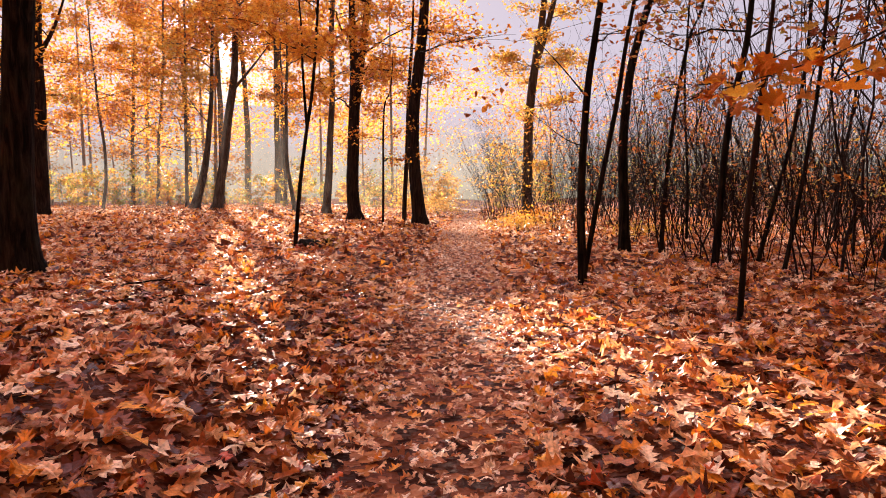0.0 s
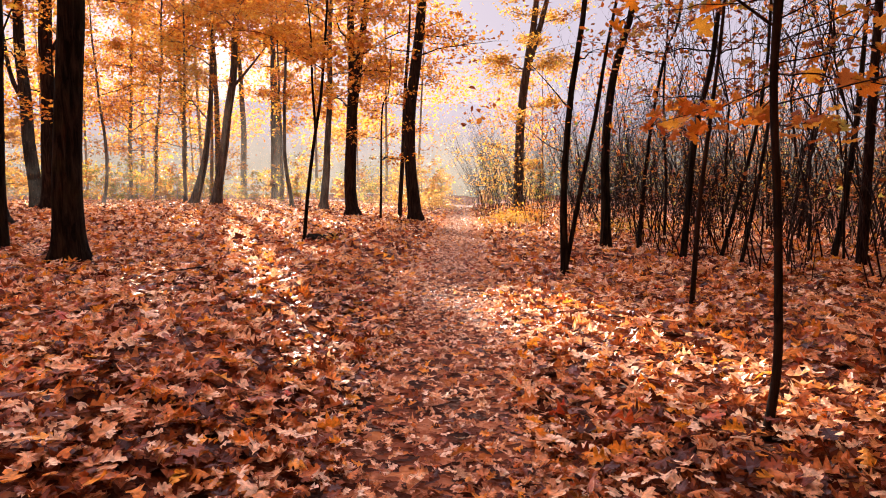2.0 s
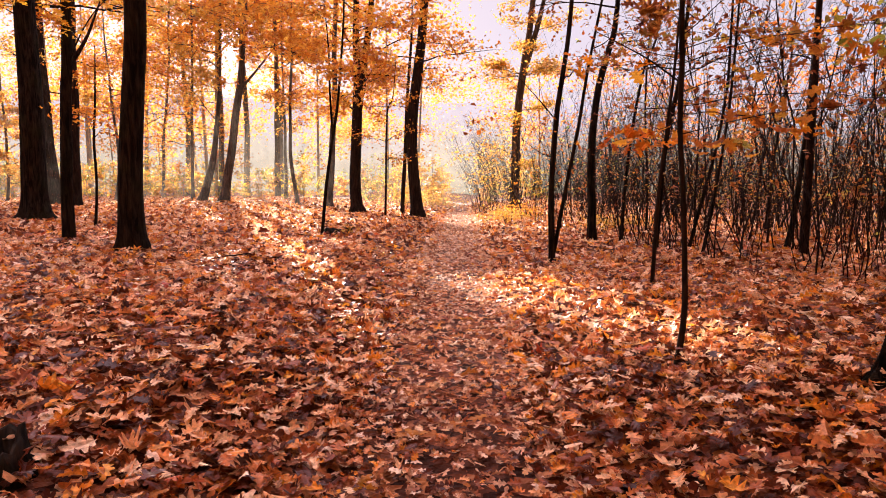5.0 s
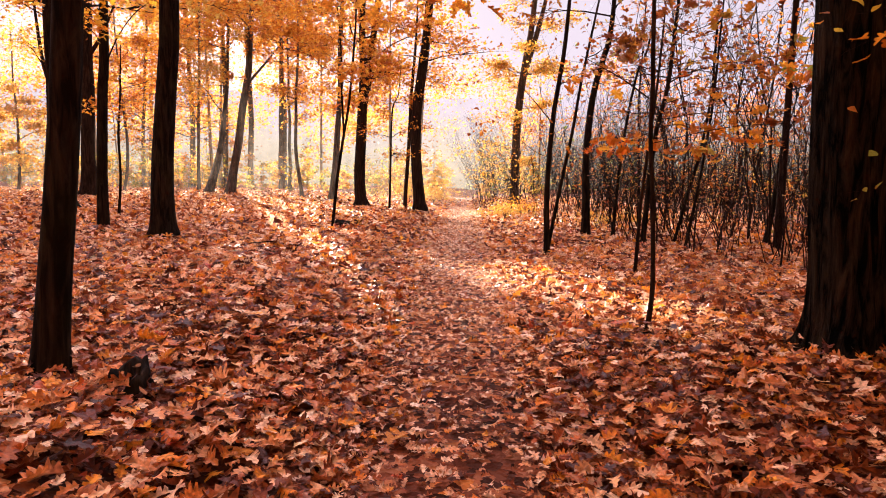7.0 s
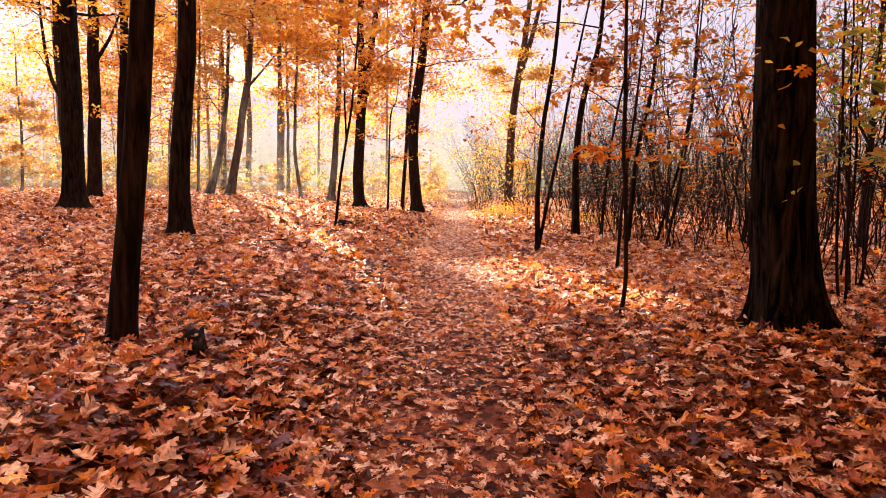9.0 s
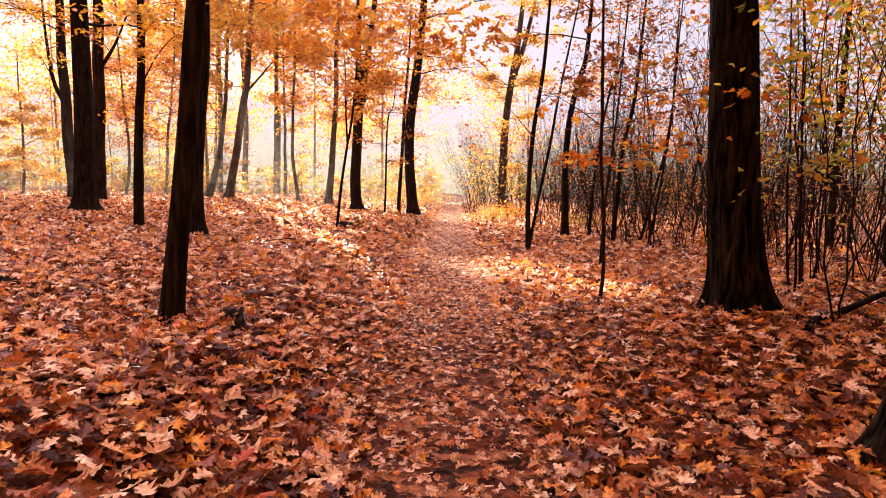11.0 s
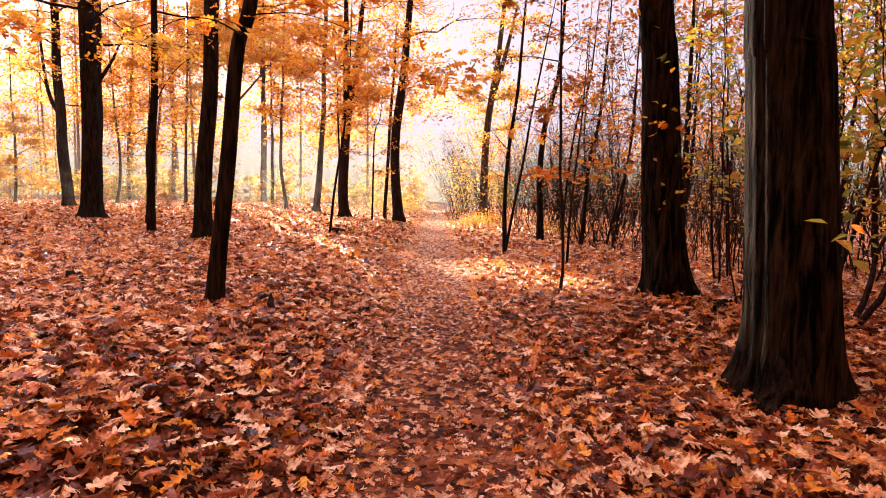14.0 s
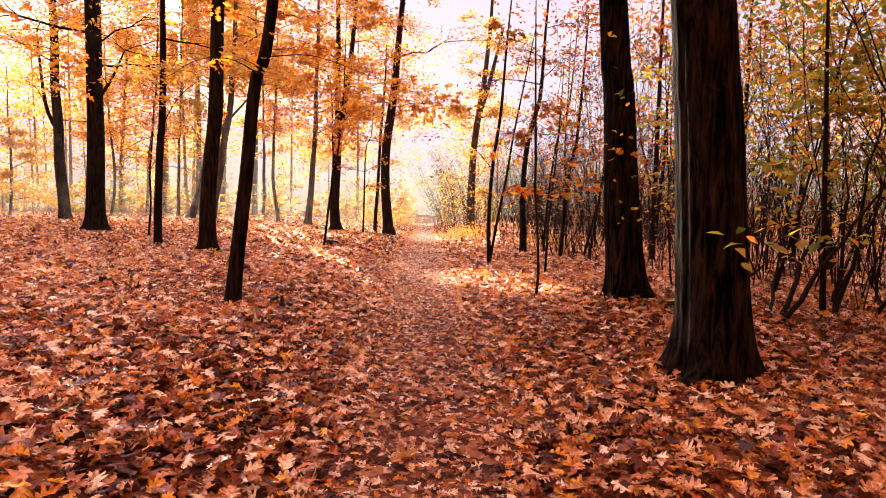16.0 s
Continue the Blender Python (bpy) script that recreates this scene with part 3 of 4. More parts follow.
tree([(-3.48, 0.08, 0.099), (-3.39, 2.31, 0.087), (-3.24, 4.75, 0.074), (-3.08, 7.15, 0.062)], 26.18, (3.5, 9, 2, 9, 90), "slender dark young tree beside the path", top=10, foot=0.3, sides=10)
tree([(-3.36, 0.17, 0.045), (-3.32, 2.13, 0.036), (-3.24, 4.07, 0.03), (-3.03, 4.65, 0.02)], 20.5, (1.8, 5, 1.3, 9, 45), "thin bare sapling on the bank", top=6, foot=0.2, sides=8, kind="sapling", leaf=0.14)
tree([(-3.22, 0.31, 0.036), (-3.12, 1.37, 0.034), (-2.96, 2.38, 0.03), (-2.83, 3.15, 0.027), (-2.72, 4.46, 0.022), (-2.68, 5.1, 0.018)], 10.966, (2.7, 6.6, 2.1, 17, 90), "thin leaning sapling with orange leaves high up", top=7, foot=0.25, sides=10,
     forks=[[(-2.95, 2.43, 0.026), (-3.0, 3.48, 0.02), (-3.01, 4.3, 0.015), (-3.1, 5.4, 0.008)]], kind="sapling", leaf=0.15, form=(OAK_V, OAK_F))
tree([(-24.93, 0.35, 0.13), (-24.71, 5.2, 0.106), (-24.13, 10.29, 0.085), (-23.89, 15.69, 0.064)], 46, (2.5, 17, 5.5, 22, 190), "slender young oak full of orange leaves", top=19, sides=10, leaf=0.24)
tree([(-29.3, 0.59, 0.16), (-29.1, 5.53, 0.138), (-28.78, 10.15, 0.115), (-28.51, 14.7, 0.09)], 50, (3.5, 17, 5.5, 20, 190), "young oak with rust-orange foliage", top=19, sides=10, leaf=0.26, leaf_material=RUST, leaf_label="rust-orange leaves")
tree([(-20.2, 0.5, 0.12), (-20.1, 5, 0.1), (-19.9, 10, 0.08)], 41, (4, 16, 5, 18, 160), "slender tree with dense orange foliage", top=17, sides=10, leaf=0.22)
tree([(-10.86, 0.28, 0.121), (-11.2, 2.88, 0.104), (-11.21, 5.63, 0.087), (-11.08, 8.34, 0.069)], 34.8, (4.5, 12, 3.5, 12, 170), "slender wavy tree with orange leaves", material=BARK_HAZED_GREY, top=13, sides=10, leaf=0.2)
tree([(-14.81, 0.1, 0.131), (-14.77, 4.56, 0.109), (-14.82, 8.01, 0.088)], 45, (5, 14, 4, 12, 190), "slim grey tree in the mist", material=BARK_HAZED_GREY, top=15, sides=10, leaf=0.23, leaf_material=GOLD, leaf_label="golden leaves")
tree([(-17.09, 0.05, 0.265), (-17.04, 4.86, 0.241), (-16.99, 8.67, 0.193)], 50, (7, 17, 5, 13, 230), "pale grey trunk standing in the mist", material=BARK_HAZED_GREY, top=19, sides=12, leaf=0.25)
tree([(-8.54, 0.53, 0.035), (-8.46, 1.5, 0.029), (-8.47, 2.45, 0.029), (-8.4, 3.28, 0.023)], 11.42, (1.8, 4, 1.1, 7, 28), "thin crooked sapling on the bank", top=4.6, foot=0.2, sides=8, kind="sapling", leaf=0.14)
tree([(-21.95, 0.6, 0.1), (-21.6, 2.5, 0.09), (-21.75, 5.2, 0.075), (-22.0, 8.2, 0.055)], 34.5, (4.0, 12, 3.4, 13, 150), "thin crooked dark tree far behind the bank", top=13, foot=0.2, sides=8, leaf=0.2)
tree([(-27.6, 0.6, 0.09), (-27.4, 3, 0.08), (-27.5, 6, 0.06)], 33, (1.0, 6, 2.6, 16, 200), "young maple with bright golden leaves", top=10, sides=10, leaf=0.19, leaf_material=GOLD, leaf_label="bright golden maple leaves")

# Four oaks added so their high crowns stop sun outside the gaps.
tree([(-26.2, 0.5, 0.3), (-26.0, 8, 0.25), (-26.1, 15, 0.18)], 60, (13.5, 24, 6, 24, 125), "added tall grey oak, high orange crown blocking stray sun", material=BARK_HAZED_GREY, top=25, sides=12, leaf=0.46)
tree([(-31.5, 0.5, 0.3), (-31.3, 8, 0.25), (-31.6, 15, 0.18)], 64, (13, 25, 6, 22, 115), "added tall grey oak, golden crown blocking stray sun", material=BARK_HAZED_GREY, top=26, sides=12, leaf=0.46, leaf_material=GOLD, leaf_label="golden leaves")
tree([(-20.8, 0.5, 0.3), (-20.6, 8, 0.25), (-20.9, 15, 0.18)], 62, (14, 25, 6, 22, 115), "added tall grey oak in the mist, crown blocking stray sun", material=BARK_HAZED_GREY, top=26, sides=12, leaf=0.46)

tree([(-23.2, 0.5, 0.3), (-23.0, 8, 0.25), (-23.3, 15, 0.18)], 59, (14, 24, 5.5, 20, 125), "added tall grey oak, thin gold-orange crown blocking stray sun", material=BARK_HAZED_GREY, top=25, sides=12, leaf=0.46, leaf_material=GOLD, leaf_label="golden leaves")

# trees beside the way on the thicket side
tree([(1.38, 0.14, 0.06), (1.36, 1.28, 0.049), (1.41, 2.57, 0.044), (1.49, 3.24, 0.04), (1.61, 4.23, 0.035)], 8.281, (3.0, 6.2, 1.3, 8, 16), "thin dark twin-stemmed tree with few leaves", leaf=0.1, form=(BEECH_V, BEECH_F), top=7, foot=0.25, sides=10,
     forks=[[(1.4, 0.3, 0.036), (1.58, 1.37, 0.034), (1.77, 2.4, 0.031), (1.89, 3.24, 0.026), (2.07, 4.22, 0.022), (2.4, 6, 0.01)]],
     boughs=[([(1.41, 8.28, 2.5), (1.1, 8.2, 2.85), (0.75, 8.1, 3.2)], 0.012), ([(1.37, 8.28, 1.9), (1.1, 8.1, 2.0), (0.7, 8, 2.3)], 0.01)], leaf_material=RUST, leaf_label="few rusty leaves")
tree([(2.68, 0.25, 0.105), (2.65, 1.84, 0.086), (2.71, 3.04, 0.08), (2.79, 3.74, 0.073), (2.95, 4.44, 0.067), (3.1, 5.25, 0.055)], 12.25, (4.2, 8, 2, 9, 30), "dark crooked tree leaning over the thicket", top=9, foot=0.35, sides=12, leaf_material=DULL, leaf_label="withered leaves")
for course, y_, r_, words in (([(3.28, 0.25), (3.35, 1.64), (3.44, 2.44), (3.61, 3.22), (3.68, 3.99)], 9.1, 0.055, "slanting dark stem in front of the thicket"),
                             ([(5.77, 0.34), (5.88, 0.89), (5.98, 2.06), (6.03, 2.88)], 9.6, 0.055, "stout dark stem inside the thicket"),
                             ([(3.91, 0.27), (4.15, 1.27), (4.34, 2.13), (4.48, 3.17), (4.51, 4.03)], 9.3, 0.034, "thin slanting stem at the thicket's edge"),
                             ([(3.79, 0.2), (3.96, 1.25), (4.09, 2.33), (4.17, 3.31)], 8.2, 0.028, "thin dark leaning stem with withered leaves"),
                             ([(3.27, 0.3), (3.34, 1.42), (3.46, 2.78), (3.68, 4.0), (3.94, 4.8)], 11.9, 0.042, "dark stem bending over the thicket"),
                             ([(4.34, 0.25), (4.33, 1.79), (4.22, 3.62), (4.28, 5.4)], 14, 0.035, "straight thin dark stem in the thicket")):
    tree([(x, z, r_ * (1 - 0.09 * z)) for x, z in course], y_, (2.2, 6.5, 1.5, 9, 20), words, top=course[-1][1] + 2.6, foot=0.3, sides=9, leaf=0.12, leaf_material=DULL, leaf_label="withered leaves", form=(BEECH_V, BEECH_F))
SAPLING_A = tree([(1.69, 0.12, 0.024), (1.73, 0.47, 0.022), (1.72, 0.83, 0.021), (1.69, 1.35, 0.02), (1.65, 1.86, 0.019), (1.65, 2.33, 0.02), (1.64, 2.6, 0.019)], 2.396, (2.6, 4.2, 0.8, 3, 14), "thin wavy sapling with bent foot and orange leaves", top=4.8, foot=0.3, sides=12, rings=40,
     boughs=[([(1.63, 2.4, 2.18), (1.42, 2.4, 2.33), (1.25, 2.45, 2.44), (1.05, 2.5, 2.56)], 0.008)], material=BARK_BROWN_HAZED, kind="sapling", leaf=0.14, form=(OAK_V, OAK_F), leaf_material=DULL, leaf_label="withered orange leaves")
tree([(2.36, 0.15, 0.026), (2.38, 0.67, 0.026), (2.41, 1.31, 0.023), (2.5, 2.25, 0.02), (2.56, 2.99, 0.016)], 5.728, (1.9, 4, 1.0, 7, 14), "thin straight sapling beside the way", top=4.6, foot=0.2, sides=10, material=BARK_BROWN_HAZED, kind="sapling", leaf=0.12, form=(OAK_V, OAK_F), leaf_material=DULL, leaf_label="withered leaves")
tree([(1.62, 0.1, 0.23), (1.58, 2.3, 0.2), (1.75, 5.21, 0.175), (1.97, 7.11, 0.15), (2.24, 8.75, 0.125)], 26.36, (1.8, 12, 2.0, 24, 150), "oak overgrown with yellow leaves by the path", top=15, foot=0.4, leaf=0.16, leaf_material=GOLD, leaf_label="yellow leaves",
     forks=[[(1.9, 6.3, 0.13), (2.5, 8.4, 0.11), (3.1, 11, 0.06)]], material=BARK_HAZED_GREY)
# Both crowns lie above the view, thickened to shade the ground below.
tree([(2.76, 0.3, 0.25), (2.7, 1.15, 0.232), (2.58, 2.5, 0.207), (2.52, 3.15, 0.195), (2.45, 3.78, 0.184), (2.3, 7, 0.15)], 1.15, (5.5, 12, 4.2, 18, 480), "thick dark oak trunk with flared foot beside the way", BARK_OLD, 0.7, 48, rings=70, ridges=0.035, top=14, group="oaks beside the way")
tree([(2.68, 0.05, 0.31), (2.68, 0.71, 0.302), (2.61, 1.71, 0.288), (2.54, 2.49, 0.276), (2.5, 2.87, 0.264), (2.3, 6, 0.22)], -1.75, (5.0, 13, 4.8, 18, 520), "massive old oak trunk with furrowed bark", BARK_OLD, 0.95, 96, rings=110, ridges=0.05, top=15, group="oaks beside the way")

# ---- the thicket: many-stemmed shrubs ----
def shrub(seed, stems, height, label, leaf_material, n_leaves, leaf=0.1, spread=0.42, arch=0.0):
    own = np.random.default_rng(seed)
    base = thing("shrub", (0, 0, 0), label, "shrub", "shrubs of the thicket")
    L = Geo()
    for k in range(stems):
        S = Geo()
        a, lean = own.uniform(0, 6.28), own.uniform(0.02, spread)
        h = height * own.uniform(0.55, 1.1)
        foot_ = np.array([own.normal(0, 0.16 + arch), own.normal(0, 0.16 + arch), -0.08])
        s = np.linspace(0, 1, 10)[:, None]
        line = foot_ + s * np.array([math.sin(a) * lean * h, math.cos(a) * lean * h, h])
        line[2:, :2] += np.cumsum(own.normal(0, 0.055 * h / 4, (8, 2)), 0)
        line[:, 0] -= arch * own.uniform(0.2, 1.25) * h * s[:, 0] ** own.uniform(1.2, 2.2)
        r = (0.005 + 0.0115 * own.random() ** 1.7) * (0.4 + h / 6)
        tube(S, line, r * (1 - 0.8 * s[:, 0]), 4)
        for _ in range(2):
            limb = bough(S, line[own.integers(2, 6)], own.uniform(0, 6.28), h * own.uniform(0.1, 0.22), own.uniform(1.2, 3.0), r * 0.6, own, 0, 6, 4)
            for q in range(3):
                bough(S, limb[2 + q], own.uniform(0, 6.28), h * own.uniform(0.04, 0.1), own.uniform(0.3, 1.8), r * 0.3, own, 0, 3, 3)
        for _ in range(8):
            i = own.integers(3, 10)
            tw = bough(S, line[i], own.uniform(0, 6.28), h * own.uniform(0.06, 0.17), own.uniform(0.3, 1.4), r * 0.4, own, 0, 3, 3)
            n = own.poisson(n_leaves * 1.3)
            if n:
                leaves(L, tw[own.integers(1, 3, n)] + own.normal(0, 0.05, (n, 3)), leaf * own.uniform(0.6, 1.2, n), (BEECH_V, BEECH_F), 0.6, 0.5, own)
        part("stem", S, TWIG, base)
    if L.n:
        tagged(part("foliage", L, leaf_material, base, "sparse withered leaves", False), kind="stuff")
    return base


SHRUBS = [shrub(11, 6, 6.2, "bare dark many-stemmed hazel shrub", DULL, 0.7, 0.12, 0.5), shrub(12, 5, 7.6, "tall dark shrub with thin leaning stems", DULL, 1.0, 0.12),
          shrub(13, 7, 5.0, "dense shrub with crossing stems and brown leaves", DULL, 1.1, 0.12, 0.6), shrub(14, 4, 8.2, "tall thin stems with few withered leaves", RUST, 1.1, 0.12, 0.5),
          shrub(15, 6, 5.8, "dark shrub with scattered orange leaves", RUST, 1.5, 0.12, 0.55), shrub(16, 6, 4.6, "shrub with small yellow-green leaves", GREENISH, 1.5, 0.1, 0.5),
          shrub(17, 8, 3.2, "low tangle of thin bare stems", DULL, 0.7, 0.1, 0.7)]
place = random.Random(5)
spots = []


def edge_x(y):
    return float(np.interp(y, [-3, 0, 2, 4, 6, 8, 11, 15, 21, 27, 33, 40], [5.4, 5.2, 5.0, 4.5, 4.1, 3.7, 3.3, 2.8, 1.9, 1.3, 0.9, 1.6]))


tries = 0
while len(spots) < 170 and tries < 6000:
    tries += 1
    y = place.uniform(2.6, 36)
    x = edge_x(y) + place.random() ** 1.5 * (3 + 0.28 * max(y, 4))
    if any((x - a) ** 2 + (y - b) ** 2 < (0.48 + 0.009 * y) ** 2 for a, b in spots) or (x - 2.8) ** 2 + (y - 1.2) ** 2 < 2.2:
        continue
    spots.append((x, y))
tries = 0
while len(spots) < 200 and tries < 3000:
    tries += 1
    x, y = place.uniform(4.5, 9.5), place.uniform(-4.6, 2.6)
    if all((x - a) ** 2 + (y - b) ** 2 > 0.5 for a, b in spots) and x > 4.3 + 0.25 * (y + 4.6):
        spots.append((x, y))
for k, (x, y) in enumerate(spots):
    kind_ = place.choice([2, 4, 5, 5]) if y < 2.6 else place.choice([0, 2, 2, 3, 4, 6, 6, 6]) if y < 16 else place.choice([0, 2, 4, 5, 5, 6, 3])
    z = float(land(x, y))
    m = pose(x, y, z, 0, 0, place.uniform(0, 360)) @ Matrix.Scale(0.5 + 0.65 * place.random() ** 1.3, 4)
    src = SHRUBS[kind_]
    if src.get("used"):
        ob = copy_thing(src, m)
        ob.scale = m.to_scale()
    else:
        src["used"] = True
        src.matrix_basis = m
ARCHING = shrub(18, 12, 4.2, "arching thin-stemmed shrub leaning out over the path", GOLD, 0.9, 0.12, 0.3, 0.42)
ARCHING.matrix_basis = pose(1.15, 24.0, float(land(1.15, 24.0)))
for x, y, turn, big in ((0.75, 26.2, 15, 1.05), (1.5, 21.6, -12, 0.9), (0.45, 28.5, 8, 1.1), (0.3, 31.5, -10, 1.2), (0.15, 35.0, 14, 1.3), (0.5, 39.0, 0, 1.4), (2.0, 19.4, 20, 0.85), (0.7, 33.2, -25, 1.3)):
    ob = copy_thing(ARCHING, pose(x, y, float(land(x, y)), 0, 0, turn))
    ob.scale = (big, big, big)
for s_ in SHRUBS:
    if s_.get("used"):
        del s_["used"]
    else:
        s_.location = (8, 30, float(land(8, 30)))

# ---- far wood: stems and foliage past counting ----
own = np.random.default_rng(31)
W_ = Geo()
for k in range(1500):
    x = own.uniform(6, 42)
    y = own.uniform(4, 60)
    if x < edge_x(min(y, 40)) + 3.5:
        continue
    h = own.uniform(4, 10) if own.random() < 0.12 else own.uniform(1.2, 3.2 + 0.03 * y)
    s = np.linspace(0, 1, 6)[:, None]
    line = np.array([x, y, float(land(x, y)) - 0.05]) + s * np.array([own.normal(0, 0.5), own.normal(0, 0.5), h])
    line[1:, :2] += own.normal(0, 0.1, (5, 2))
    tube(W_, line, own.uniform(0.012, 0.035) * (1 - 0.75 * s[:, 0]), 4)
    for _ in range(4):
        bough(W_, line[own.integers(2, 6)], own.uniform(0, 6.28), own.uniform(0.4, 1.3), own.uniform(0.3, 1.2), 0.008, own, 0, 4, 3)
tagged(new("far_thicket", W_.mesh("far_thicket", TWIG)), "dense dark bare stems of a far thicket", "thicket", kind="stuff")


def far_wood(seed, n, x0, x1, y0, y1, h0, h1, mat_, leaf, per, name, label, low=0.25, wood=BARK_HAZED_PALE):
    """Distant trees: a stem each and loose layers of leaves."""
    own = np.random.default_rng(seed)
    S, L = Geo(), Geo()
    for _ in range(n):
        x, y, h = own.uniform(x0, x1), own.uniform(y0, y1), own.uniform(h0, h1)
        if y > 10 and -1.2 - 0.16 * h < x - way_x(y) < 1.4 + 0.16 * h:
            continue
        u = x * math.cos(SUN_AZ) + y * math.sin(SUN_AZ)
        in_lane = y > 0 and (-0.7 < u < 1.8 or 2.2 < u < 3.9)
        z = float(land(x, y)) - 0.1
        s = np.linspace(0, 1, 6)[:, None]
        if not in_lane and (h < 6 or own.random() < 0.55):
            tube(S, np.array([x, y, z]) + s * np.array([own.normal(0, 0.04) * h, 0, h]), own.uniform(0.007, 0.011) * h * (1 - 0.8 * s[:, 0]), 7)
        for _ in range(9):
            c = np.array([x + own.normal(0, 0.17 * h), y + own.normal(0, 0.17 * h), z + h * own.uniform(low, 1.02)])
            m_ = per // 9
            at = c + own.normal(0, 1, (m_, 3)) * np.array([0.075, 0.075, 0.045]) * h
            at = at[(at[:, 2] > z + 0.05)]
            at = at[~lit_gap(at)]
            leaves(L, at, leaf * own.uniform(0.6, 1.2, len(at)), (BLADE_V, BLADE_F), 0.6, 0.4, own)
    # The default wood colour carries the haze of distance.
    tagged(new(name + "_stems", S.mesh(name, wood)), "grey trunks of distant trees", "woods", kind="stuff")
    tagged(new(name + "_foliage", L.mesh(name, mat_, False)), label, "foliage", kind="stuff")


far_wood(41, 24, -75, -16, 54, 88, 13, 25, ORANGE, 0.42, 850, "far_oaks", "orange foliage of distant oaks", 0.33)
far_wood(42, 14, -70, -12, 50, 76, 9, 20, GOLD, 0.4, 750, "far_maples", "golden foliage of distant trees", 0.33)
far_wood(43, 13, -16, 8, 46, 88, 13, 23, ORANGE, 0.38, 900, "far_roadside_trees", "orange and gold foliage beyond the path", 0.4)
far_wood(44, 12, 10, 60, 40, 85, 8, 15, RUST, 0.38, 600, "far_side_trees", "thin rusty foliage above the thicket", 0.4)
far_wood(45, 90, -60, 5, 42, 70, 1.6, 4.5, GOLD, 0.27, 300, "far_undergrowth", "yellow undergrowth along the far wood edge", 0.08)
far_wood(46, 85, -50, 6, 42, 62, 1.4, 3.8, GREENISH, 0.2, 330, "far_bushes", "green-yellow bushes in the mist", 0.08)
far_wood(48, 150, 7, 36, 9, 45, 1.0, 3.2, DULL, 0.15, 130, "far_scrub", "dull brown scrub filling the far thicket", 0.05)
# Oaks out of view, added on both sides to cut the skylight.
far_wood(49, 16, 13, 36, -14, -3.5, 10, 18, RUST, 0.8, 400, "side_blockers", "unseen rust-leaved oaks added to block light beside the thicket", 0.1)
far_wood(50, 14, -36, -14, -15, -3, 12, 19, ORANGE, 0.8, 400, "bank_blockers", "unseen orange-leaved oaks added to block light along the bank", 0.2)
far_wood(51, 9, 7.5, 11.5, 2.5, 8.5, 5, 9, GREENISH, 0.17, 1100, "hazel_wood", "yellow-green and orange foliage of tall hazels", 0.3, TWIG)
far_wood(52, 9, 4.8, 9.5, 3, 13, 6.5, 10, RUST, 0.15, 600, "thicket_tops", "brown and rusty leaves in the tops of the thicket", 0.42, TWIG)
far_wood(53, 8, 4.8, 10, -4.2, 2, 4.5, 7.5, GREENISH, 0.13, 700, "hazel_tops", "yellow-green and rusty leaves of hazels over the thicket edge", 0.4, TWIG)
# Never seen: added behind the camera to darken the near trunk faces.
far_wood(47, 44, -50, 45, -42, -13, 13, 22, ORANGE, 1.2, 560, "rear_blockers", "unseen oaks added behind to block light from the rear", 0.1)


# ---- sprays of single leaves on thin branches ----
def leaf_forms(form, material, count, seed, curl=0.5):
    out = []
    for k in range(count):
        g = Geo()
        leaves(g, np.zeros((1, 3)), [1.0], form, 0.1, curl, np.random.default_rng(seed + k))
        out.append(g.mesh("leaf", material, False))
    return out


def spray(base, course, r, n, forms_, size, own, wide=0.08, start=0.25, wood=None):
    """A thin branch of a thing with its leaves, each of them a part."""
    off = np.array(base.location)
    line = smooth_line(np.array(course) - off, 14)
    g = Geo()
    line[2:] += np.cumsum(own.normal(0, 0.012, (12, 3)), 0)
    tube(g, line, 0.62 * r * np.linspace(1, 0.3, 14), 5)
    at = []
    for k in range(n):
        i = int((start + (1 - start) * (k + own.random()) / n) * 13)
        tip = line[min(i, 13)] + own.normal(0, 1, 3) * np.array([wide, wide, wide * 0.5])
        at.append(tip)
    b = part("branch", g, wood or TWIG, base)
    for k, tip in enumerate(at):
        ob = new("leaf", forms_[int(own.integers(len(forms_)))])
        ob.parent = base
        ob.matrix_basis = pose(*tip, own.normal(0, 28), own.normal(0, 28), own.uniform(0, 360)) @ Matrix.Scale(size * own.uniform(0.65, 1.15), 4)
    return b


own = np.random.default_rng(81)
OAK_ORANGE = leaf_forms((OAK_V, OAK_F), leaf_mat("orange_spray_leaf", [(0, (0.45, 0.1, 0.012)), (0.5, (0.66, 0.22, 0.015)), (0.8, (0.72, 0.34, 0.03)), (1, (0.3, 0.05, 0.02))], 0.62, 0.6, True, 0.06), 6, 200)
OAK_BROWN = leaf_forms((OAK_V, OAK_F), leaf_mat("brown_spray_leaf", [(0, (0.12, 0.03, 0.012)), (0.4, (0.4, 0.12, 0.02)), (0.75, (0.6, 0.26, 0.03)), (1, (0.3, 0.22, 0.04))], 0.6, 0.6, True, 0.06), 6, 260)
HAZEL = leaf_forms((BEECH_V, BEECH_F), leaf_mat("hazel_leaf", [(0, (0.14, 0.2, 0.03)), (0.3, (0.42, 0.4, 0.05)), (0.7, (0.74, 0.48, 0.04)), (1, (0.68, 0.22, 0.03))], 0.6, 0.4, True), 6, 220, 0.4)
spray(SAPLING_A, [(1.66, 2.4, 1.9), (1.55, 2.9, 1.86), (1.35, 3.25, 1.8), (1.05, 3.5, 1.72)], 0.008, 22, OAK_ORANGE, 0.15, own)
